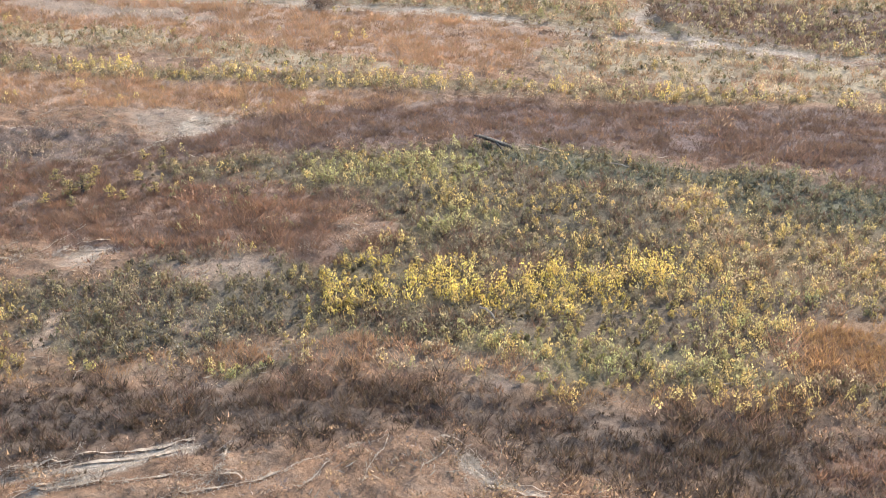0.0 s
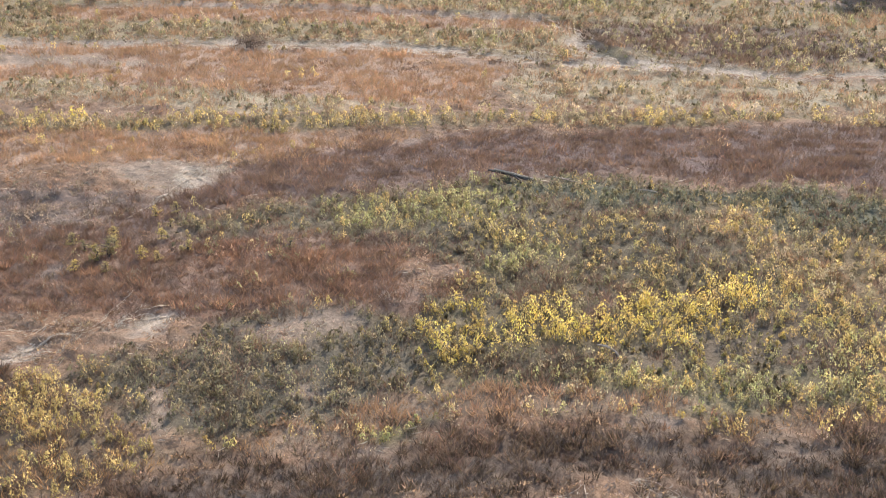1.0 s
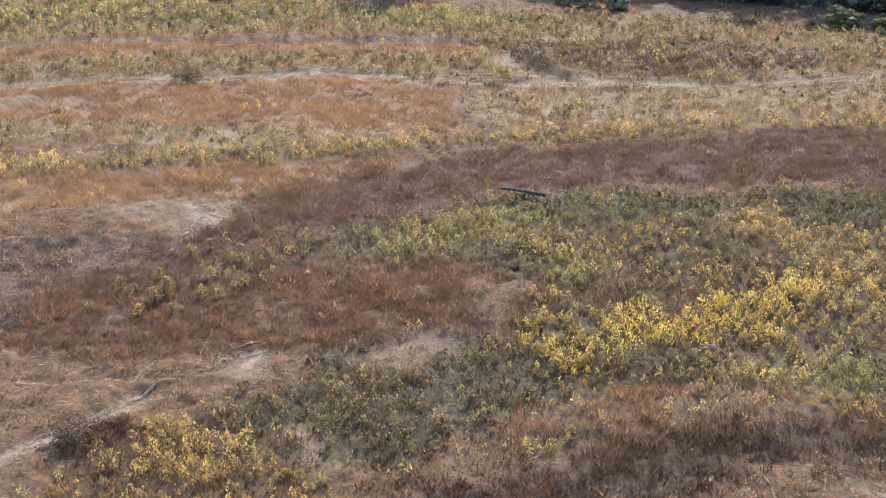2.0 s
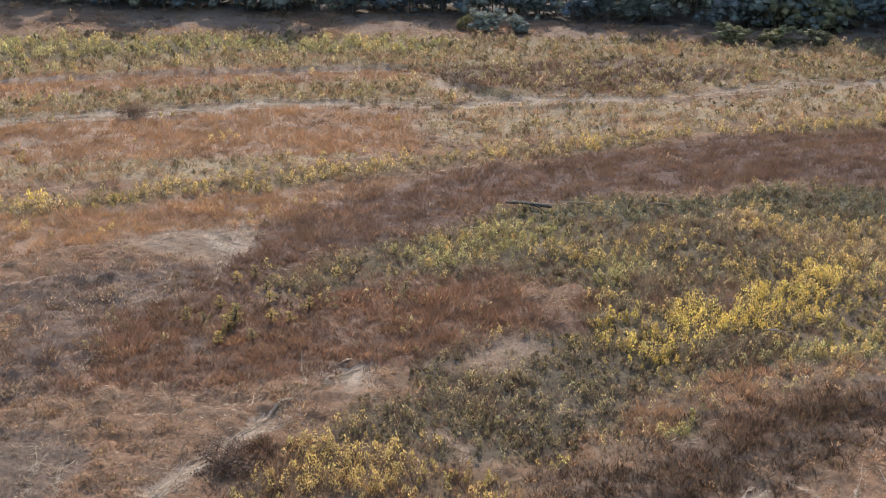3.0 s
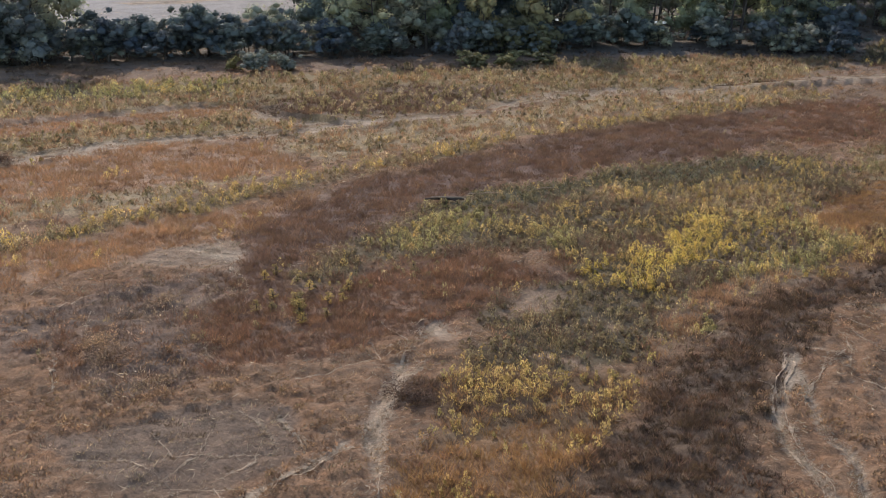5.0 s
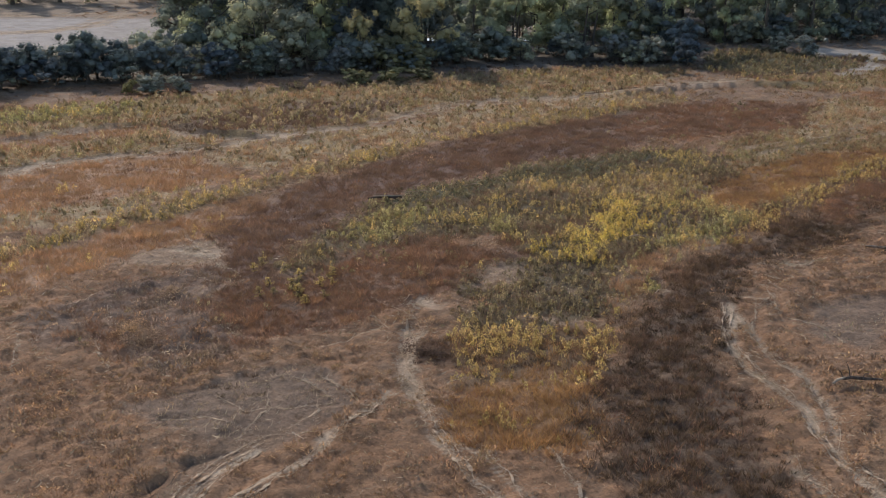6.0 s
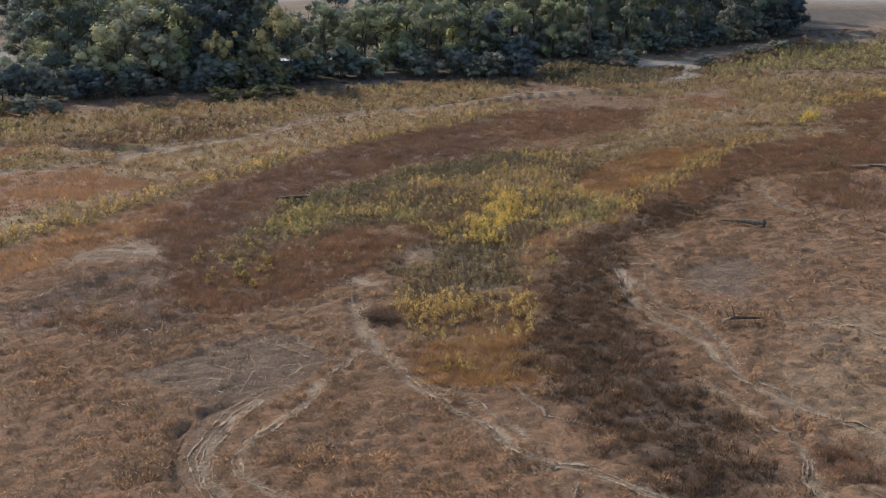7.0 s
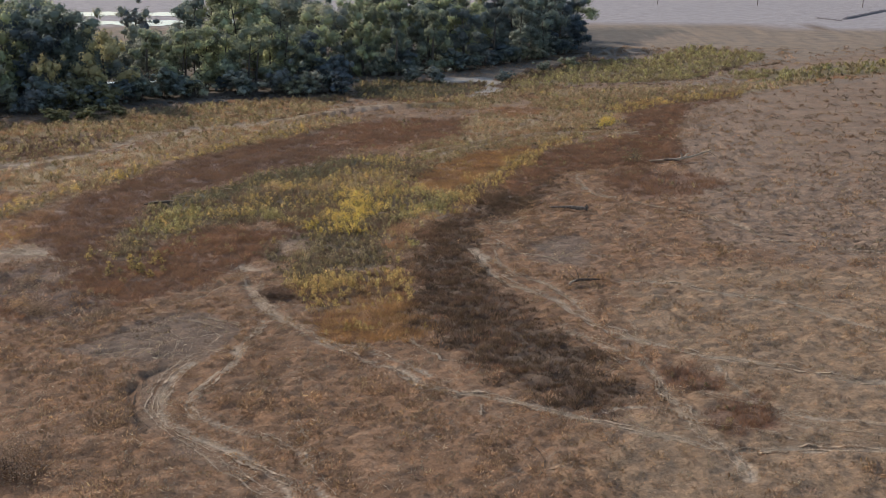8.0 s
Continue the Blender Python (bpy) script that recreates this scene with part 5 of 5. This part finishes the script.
# trees that stand out, from the west end of the bank to the wood's east corner
for row in [
    ("broad_b", -104, 122, 0.9, 1.1), ("shaded_willow", -97, 131, 1.25, 1.0), ("willow", -92, 134, 1.3, 1.0), ("shaded_willow", -86, 139, 0.8, 1.2),
    ("shaded_willow", -81, 146, 0.95, 1.1), ("willow", -73.9, 155, 1.0, 1.1), ("willow", -69, 156, 0.85, 1.1), ("shaded_willow", -77.5, 150, 0.75, 1.1),
    ("broad_b", -64.4, 160, 0.88, 0.95), ("broad_b", -59, 163, 0.72, 1.0), ("yellowing", -52.5, 165, 0.76, 0.7), ("pale_shrub", -50.8, 166, 2.0, 1.0),
    ("yellowing", -46.9, 172, 1.06, 0.95), ("pale_shrub", -46.8, 166.8, 1.8, 1.1), ("tall_b", -57, 172, 1.0, 1.0), ("tall_b", -63, 170, 1.0, 1.0),
    ("open", -39.6, 186.5, 0.92, 1.0), ("broad", -36, 188, 0.9, 0.95), ("open", -29.2, 187, 1.0, 1.0), ("broad", -33.5, 189, 0.92, 1.0), ("tall_b", -20, 191, 0.80, 1.1),
    ("broad", -24.5, 190, 0.92, 1.0), ("shaded_willow", -14.8, 183, 0.65, 1.0), ("tall", -43.5, 182, 0.85, 1.0), ("shaded_willow", -17, 187, 0.9, 1.0), ("broad", -27, 194, 1.0, 1.0), ("broad", -21, 198, 1.05, 1.0),
    ("shaded_willow", -44, 176, 0.6, 1.0), ("shaded_willow", -33, 185, 0.4, 1.0), ("shaded_willow", -24, 186, 0.45, 1.0),
    ("tall", -13.5, 207, 0.8, 0.9), ("tall", -8, 208, 0.98, 0.8), ("willow", -11, 205, 0.5, 1.0), ("tall", -2, 213, 0.95, 0.9), ("tall_b", 3.5, 219, 1.0, 1.0),
    ("tall_b", 9, 226, 0.98, 1.0), ("tall_b", 14, 231, 0.95, 1.1), ("broad", 19, 238, 1.05, 1.0), ("tall_b", 22.5, 244, 0.92, 1.1), ("shaded_willow", 25, 249, 1.2, 1.0), ("tall_b", 26, 256, 0.95, 1.1), ("broad", 28, 263, 1.0, 1.0), ("tall", -38, 212, 1.25, 1.0), ("tall_b", -41, 207, 1.2, 1.0), ("broad", -34.5, 210, 1.3, 0.9), ("tall", -36, 220, 1.3, 1.0),
    ("shrub", -4.6, 199.5, 1.05, 1.0), ("shrub", -1.4, 197.6, 1.15, 1.0), ("shrub", 10, 200, 0.8, 1.0), ("shrub", 17, 214, 0.8, 1.1), ("shrub", 22, 222, 0.8, 1.2),
    ("shaded_willow", -93, 142, 0.8, 1.2), ("willow", -89.5, 143.5, 0.7, 1.2), ("shaded_willow", -86, 144.5, 0.75, 1.2), ("willow", -83.5, 146, 0.75, 1.2), ("shaded_willow", -79, 148, 0.8, 1.2), ("willow", -75.5, 149.5, 0.6, 1.2),
    ("shrub", -67.9, 142, 0.9, 1.3), ("shrub", -65.5, 143.6, 0.75, 1.2), ("pale_shrub", -70.3, 141, 0.7, 0.8), ("pale_shrub", -49.4, 156.5, 0.75, 1.6), ("pale_shrub", -46, 159, 0.7, 1.6),
    ("pale_shrub", -43, 161, 0.65, 1.5), ("shrub", -17, 187, 0.9, 1.2), ("shrub", -19.5, 185, 0.8, 1.2),
]:
    plant(*row)

# the wood behind them
rw = random.Random(8)


def wood(n, forms, corners, gap):
    """n trees of those forms inside the four-cornered plot."""
    a, b, c, d = [Vector(p) for p in corners]
    done = []
    for _ in range(n * 30):
        u, v = rw.random(), rw.random()
        p = a.lerp(b, u).lerp(d.lerp(c, u), v)
        if all((p - q).length > gap for q in done):
            done.append(p)
            s = rw.uniform(1.0, 1.3)
            plant(rw.choice(forms), round(p.x, 1), round(p.y, 1), s, rw.uniform(0.9, 1.1))
        if len(done) >= n:
            break


wood(16, ["broad_b", "tall_b", "shaded_willow"], [(-125, 112), (-93, 136), (-97, 146), (-130, 122)], 4)
wood(20, ["tall_b", "tall", "broad", "broad_b"], [(-76, 158), (-56, 169), (-60, 200), (-86, 185)], 4.2)
wood(9, ["tall_b", "tall", "broad"], [(-93, 176), (-81, 178), (-84, 205), (-97, 200)], 4.5)
for x, y in [(-53, 187), (-47, 192), (-50, 199), (-44, 205), (-40, 199), (-55, 195)]:
    plant("willow", x, y, 1.6, 0.85)
wood(18, ["broad", "tall", "broad_b"], [(-40, 214), (-15, 208), (-14, 250), (-46, 245)], 4.6)
wood(11, ["tall_b", "tall", "broad"], [(-100, 205), (-72, 215), (-80, 250), (-112, 235)], 4.6)
wood(30, ["tall_b", "tall", "broad"], [(-14, 210), (23, 250), (27, 284), (-12, 260)], 4.4)
wood(9, ["tall_b", "broad_b"], [(-165, 205), (-118, 232), (-122, 242), (-170, 216)], 4.6)
for x, y in [(-62, 179), (-58, 185), (-61, 192), (-66, 186), (-56, 179), (-64, 197), (-53, 178)]:
    plant(rw.choice(["tall", "tall_b", "broad"]), x, y, 1.2)
plant("willow", -70, 288, 1.1), plant("willow", -57, 285, 1.0), plant("willow", -90, 286, 0.9)


def undergrowth(line, gap, forms, lo, hi):
    """Bushes along the foot of the wood, mostly with leaves darkened for its shade."""
    for (ax, ay), (bx, by) in zip(line, line[1:]):
        n = int(math.hypot(bx - ax, by - ay) / gap)
        for i in range(n):
            t = (i + rw.random()) / n
            plant(rw.choice(forms), round(ax + (bx - ax) * t + rw.gauss(0, 0.8), 1), round(ay + (by - ay) * t + rw.gauss(0, 0.8), 1), rw.uniform(lo, hi), rw.uniform(1.0, 1.2))


undergrowth([(-120, 112), (-104, 122), (-88, 137), (-60, 159), (-47, 168), (-42, 178), (-16, 184)], 2.5, ["shaded_willow", "shaded_willow", "willow"], 0.45, 0.8)
undergrowth([(-14, 206), (3, 216), (24, 247)], 2.6, ["shaded_willow", "shaded_willow", "willow"], 0.4, 0.75)


# ---- river glimpsed behind the trees ----
def water_material():
    m, n, l, b = material("river_water", 0.12)
    b.inputs["Base Color"].default_value = (0.05, 0.07, 0.08, 1)
    b.inputs["Specular IOR Level"].default_value = 0.5
    bump = n.new("ShaderNodeBump")
    bump.inputs["Strength"].default_value, bump.inputs["Distance"].default_value = 0.25, 0.05
    co = n.new("ShaderNodeTexCoord").outputs["Object"]
    l.new(value_noise(n, l, co, 0.8, 4), bump.inputs["Height"])
    l.new(bump.outputs[0], b.inputs["Normal"])
    return m


WATER = water_material()


def reach(line, width, height):
    """A stretch of river with an uneven edge."""
    bm = bmesh.new()
    pairs = []
    n = 40
    for i in range(n + 1):
        t = i / n * (len(line) - 1)
        k = min(int(t), len(line) - 2)
        a, c = Vector(line[k]), Vector(line[k + 1])
        p, d = a.lerp(c, t - k), (c - a).normalized()
        w = width * (0.5 + 0.15 * math.sin(i * 0.9) + 0.1 * math.sin(i * 2.3)) * min(1, 0.25 + i / 4, 0.25 + (n - i) / 4)
        pairs.append([bm.verts.new((p.x + s * d.y * w, p.y - s * d.x * w, height)) for s in (-1, 1)])
    for u, v in zip(pairs, pairs[1:]):
        bm.faces.new((u[0], u[1], v[1], v[0]))
    ob = part("water", bm, WATER)
    tagged(ob, "still river water shining between the trees", "water", kind="structure")


reach([(-62, 192), (-44, 198), (-20, 209)], 2.5, 0.16)
reach([(-125, 318), (-62, 322), (-30, 330)], 16, 0.1)
reach([(-125, 352), (-62, 356), (-20, 362)], 14, 0.1)

# ---- driftwood lying in the meadow ----
def fallen(name, label, x, y, turn, boughs, lift=0.0):
    """boughs: (name, material, points, radii, label), resting on the ground."""
    top = new(name)
    for i, (nm, mat, pts, radii, lab) in enumerate(boughs):
        bm = bmesh.new()
        limb(bm, pts, [a * 1.1 for a in radii], 9, 0.2, random.Random(i + int(abs(x) * 7)))
        # side limbs grow from the first, main piece
        ob = part(nm, bm, mat, main if i and nm in ("limb", "branch", "stub", "twig", "knot") else top, lab)
        main = main if i else ob
    dx, dy = math.cos(radians(turn)), math.sin(radians(turn))
    along = np.array([0.0, 0.6, 1.2, 1.8])
    top.matrix_basis = pose(x, y, float(surface(x + along * dx, y + along * dy).max()) + 0.06 + lift, 0, 0, turn)
    tagged(top, label, "log")
    return top


fallen("driftwood_log", "dark weathered log with pale splits among green weeds", -26.2, 106.3, 41,
       [("log", DARKWOOD, [(-0.1, 0, 0.40), (0.7, 0.03, 0.42), (1.6, 0, 0.36), (2.6, -0.05, 0.26)], [0.05, 0.085, 0.08, 0.05], ""),
        ("split_wood", PALEWOOD, [(0.3, -0.08, 0.54), (1.0, -0.07, 0.50), (1.8, -0.04, 0.44), (2.8, 0.0, 0.36)], [0.03, 0.05, 0.045, 0.025], "pale split face of the log"),
        ("stub", DARKWOOD, [(1.5, -0.1, 0.4), (1.9, -0.3, 0.3), (2.2, -0.45, 0.1)], [0.06, 0.05, 0.04], "")], -0.18)
fallen("fallen_pole", "thin bleached pole lying on green weeds", -24.0, 109.0, 38,
       [("pole", PALEWOOD, [(-0.4, 0, 0.44), (0.4, 0.03, 0.46), (1.2, 0, 0.46), (1.9, 0.05, 0.45)], [0.035, 0.04, 0.032, 0.02], ""),
        ("branch", PALEWOOD, [(0.4, 0.02, 0.45), (0.9, 0.14, 0.48), (1.4, 0.3, 0.5)], [0.025, 0.02, 0.012], "")], -0.18)
fallen("bleached_stick", "short bleached stick among green weeds", -20.4, 112.8, 41,
       [("stick", PALEWOOD, [(-0.5, 0, 0.42), (0.1, 0.02, 0.46), (0.6, 0, 0.45)], [0.025, 0.03, 0.02], "")], -0.18)
fallen("bent_branch", "pale bent dead branch beside yellow weeds", -5.6, 103.0, 30,
       [("branch", PALEWOOD, [(-0.1, 0.1, 0.36), (0.35, 0.08, 0.46), (0.8, 0, 0.42), (1.2, -0.12, 0.26)], [0.035, 0.045, 0.042, 0.03], ""),
        ("twig", DARKWOOD, [(0.8, 0, 0.4), (1.2, -0.3, 0.2), (1.5, -0.5, 0.05)], [0.02, 0.016, 0.01], "")], -0.18)
fallen("dead_branch", "dark dead branch with one upright limb on dry grass", 8.8, 81.9, 14,
       [("bough", DARKWOOD, [(0.0, 0, 0.10), (0.7, 0.08, 0.22), (1.4, 0.05, 0.20), (2.2, 0.2, 0.12)], [0.05, 0.075, 0.07, 0.05], ""),
        ("pale_end", PALEWOOD, [(-0.25, -0.4, 0.06), (0.0, -0.1, 0.14), (0.4, 0.06, 0.22)], [0.05, 0.06, 0.05], "pale broken end"),
        ("limb", DARKWOOD, [(0.62, 0.1, 0.2), (0.58, 0.15, 0.55), (0.42, 0.2, 0.98)], [0.035, 0.03, 0.012], ""),
        ("twig", DARKWOOD, [(0.3, 0.05, 0.2), (0.2, 0.2, 0.45), (0.05, 0.25, 0.6)], [0.025, 0.02, 0.01], ""),
        ("twig", DARKWOOD, [(1.2, 0.05, 0.2), (1.4, 0.4, 0.3), (1.8, 0.7, 0.25)], [0.03, 0.02, 0.01], "")])
fallen("dead_log", "grey fallen log with a dark knotted end", 9.6, 106.0, -10,
       [("bough", GREYWOOD, [(-0.3, 0.1, 0.16), (0.7, 0.05, 0.22), (1.6, -0.05, 0.26), (2.6, -0.1, 0.22), (3.1, 0.0, 0.18)], [0.05, 0.09, 0.12, 0.14, 0.1], ""),
        ("knot", DARKWOOD, [(2.9, -0.1, 0.05), (3.0, -0.02, 0.3), (2.95, 0.05, 0.55)], [0.16, 0.14, 0.06], ""),
        ("branch", DARKWOOD, [(1.3, -0.05, 0.25), (1.9, -0.3, 0.2), (2.5, -0.45, 0.12)], [0.07, 0.06, 0.03], ""),
        ("branch", DARKWOOD, [(1.2, 0, 0.2), (0.9, -0.6, 0.12), (0.8, -1.1, 0.04)], [0.05, 0.035, 0.015], "")])
fallen("fallen_tree", "long pale fallen trunk with broken limbs", 21.8, 128.9, 14,
       [("trunk", PALEWOOD, [(0.0, 0, 0.12), (1.6, -0.35, 0.18), (3.0, -0.45, 0.24), (4.6, -0.2, 0.40), (6.0, 0.2, 0.65), (7.2, 0.5, 0.85)], [0.07, 0.12, 0.14, 0.13, 0.10, 0.06], ""),
        ("limb", GREYWOOD, [(3.4, -0.4, 0.3), (3.6, -0.1, 0.65), (3.5, 0.1, 0.9)], [0.10, 0.09, 0.06], ""),
        ("limb", PALEWOOD, [(3.7, -0.35, 0.3), (4.3, 0.1, 0.65), (4.9, 0.35, 0.7)], [0.09, 0.08, 0.04], ""),
        ("limb", DARKWOOD, [(1.4, -0.3, 0.2), (2.2, -0.9, 0.3), (3.0, -1.2, 0.15)], [0.08, 0.06, 0.03], ""),
        ("limb", PALEWOOD, [(6.8, 0.4, 0.8), (7.2, 0.0, 0.6), (7.5, -0.3, 0.3)], [0.05, 0.04, 0.02], "")])

# ---- single plants that stand out ----
PLANT_FORMS = {
    "weed_plant": (build_tree("weed_plant", 31, 0.95, 0.38, (0.58, 0.46, 0.18), 0.05, 420, 0.034, 1.0, 3), "upright yellow-green weed plant in rust-red grass", "weed", "yellow-green weed plants"),
    "dark_bush": (build_tree("dead_bush", 32, 0.7, 1.1, (0.36, 0.235, 0.15), 0.02, 2600, 0.04, 1.0, 6), "dark brown withered bush by the path", "bush", "withered bushes"),
    "grey_bush": (build_tree("dead_bush", 33, 0.7, 1.5, (0.5, 0.35, 0.23), 0.02, 3200, 0.04, 1.0, 7), "low grey-brown withered bush on dry grass", "bush", "withered bushes"),
    "reed_clump": (build_tree("weed_clump", 34, 1.3, 1.3, (0.42, 0.37, 0.18), 0.02, 420, 0.06, 1.0, 6), "pale olive weed clump beside dry grass", "weed", ""),
}
for key, (ob, label, cat, grp) in PLANT_FORMS.items():
    tagged(ob, label, cat, grp)
    FORMS[key] = (ob, label, cat)
for x, y, s in [(-23.6, 84.1, 0.9), (-23.0, 84.7, 0.8), (-22.0, 85.6, 1.25), (-20.6, 84.0, 0.8), (-20.0, 85.4, 0.75), (-21.2, 87.1, 0.9), (-23.2, 88.3, 0.8), (-26.2, 89.4, 0.85),
                (-26.3, 88.4, 0.8), (-21.3, 89.2, 0.8), (-19.8, 93.8, 0.8), (-24.4, 88.8, 0.7), (-24.0, 86.1, 0.8), (-20.6, 87.8, 0.7), (-21.6, 85.2, 1.1), (-22.4, 86.0, 1.0)]:
    plant("weed_plant", x, y, s)
plant("dark_bush", -60.0, 99.3, 1.1), plant("dark_bush", -11.4, 79.0, 1.0, 1.2)
for x, y, s in [(-19.4, 51.6, 1.15), (-20.6, 52.6, 1.0), (-26.0, 75.4, 0.9), (-27.2, 76.6, 0.8)]:
    plant("grey_bush", x, y, s)
plant("reed_clump", 20.2, 128.6, 1.1)


# ---- far plain: power poles and a dark hedge bank ----
def pole(x, y, h):
    top = new("utility_pole")
    bm = bmesh.new()
    limb(bm, [(0, 0, -0.2), (0, 0, h * 0.5), (0, 0, h)], [0.13, 0.11, 0.09], 8, 0.02)
    part("mast", bm, DARKWOOD, top)
    bm = bmesh.new()
    limb(bm, [(-1.1, 0, h - 0.6), (0, 0, h - 0.55), (1.1, 0, h - 0.6)], [0.08, 0.09, 0.08], 6, 0.02)
    part("crossarm", bm, DARKWOOD, top)
    top.matrix_basis = pose(x, y, -0.1)
    tagged(top, "wooden utility pole standing on the far plain", "pole", "utility poles")


for x, y in [(70.2, 414), (102.3, 411), (133.7, 402)]:
    pole(x, y, 9.0)


EARTH = wood_material("dark_earth", (0.26, 0.22, 0.20), (0.14, 0.115, 0.10), 1)


def earth_bank(line, width, height):
    """A low dark ridge with an uneven crest."""
    bm = bmesh.new()
    r = random.Random(3)
    rows = []
    n = 26
    a, c = Vector(line[0]), Vector(line[1])
    d = (c - a).normalized()
    for i in range(n + 1):
        p = a.lerp(c, i / n)
        w, h = width * r.uniform(0.7, 1.2), height * r.uniform(0.4, 1.1) * min(1, 0.2 + i / 3, 0.2 + (n - i) / 3)
        rows.append([bm.verts.new((p.x + s * d.y * w, p.y - s * d.x * w, z)) for s, z in ((-1, -0.1), (-0.4, h), (0.3, h * r.uniform(0.7, 1.0)), (1, -0.1))])
    for u, v in zip(rows, rows[1:]):
        for k in range(3):
            bm.faces.new((u[k], u[k + 1], v[k + 1], v[k]))
    ob = part("earth_bank", bm, EARTH)
    tagged(ob, "low dark earth bank across the far plain", "bank")


earth_bank([(110, 346), (137, 388)], 1.2, 0.6)
earth_bank([(104, 352), (108, 340)], 0.6, 0.35)
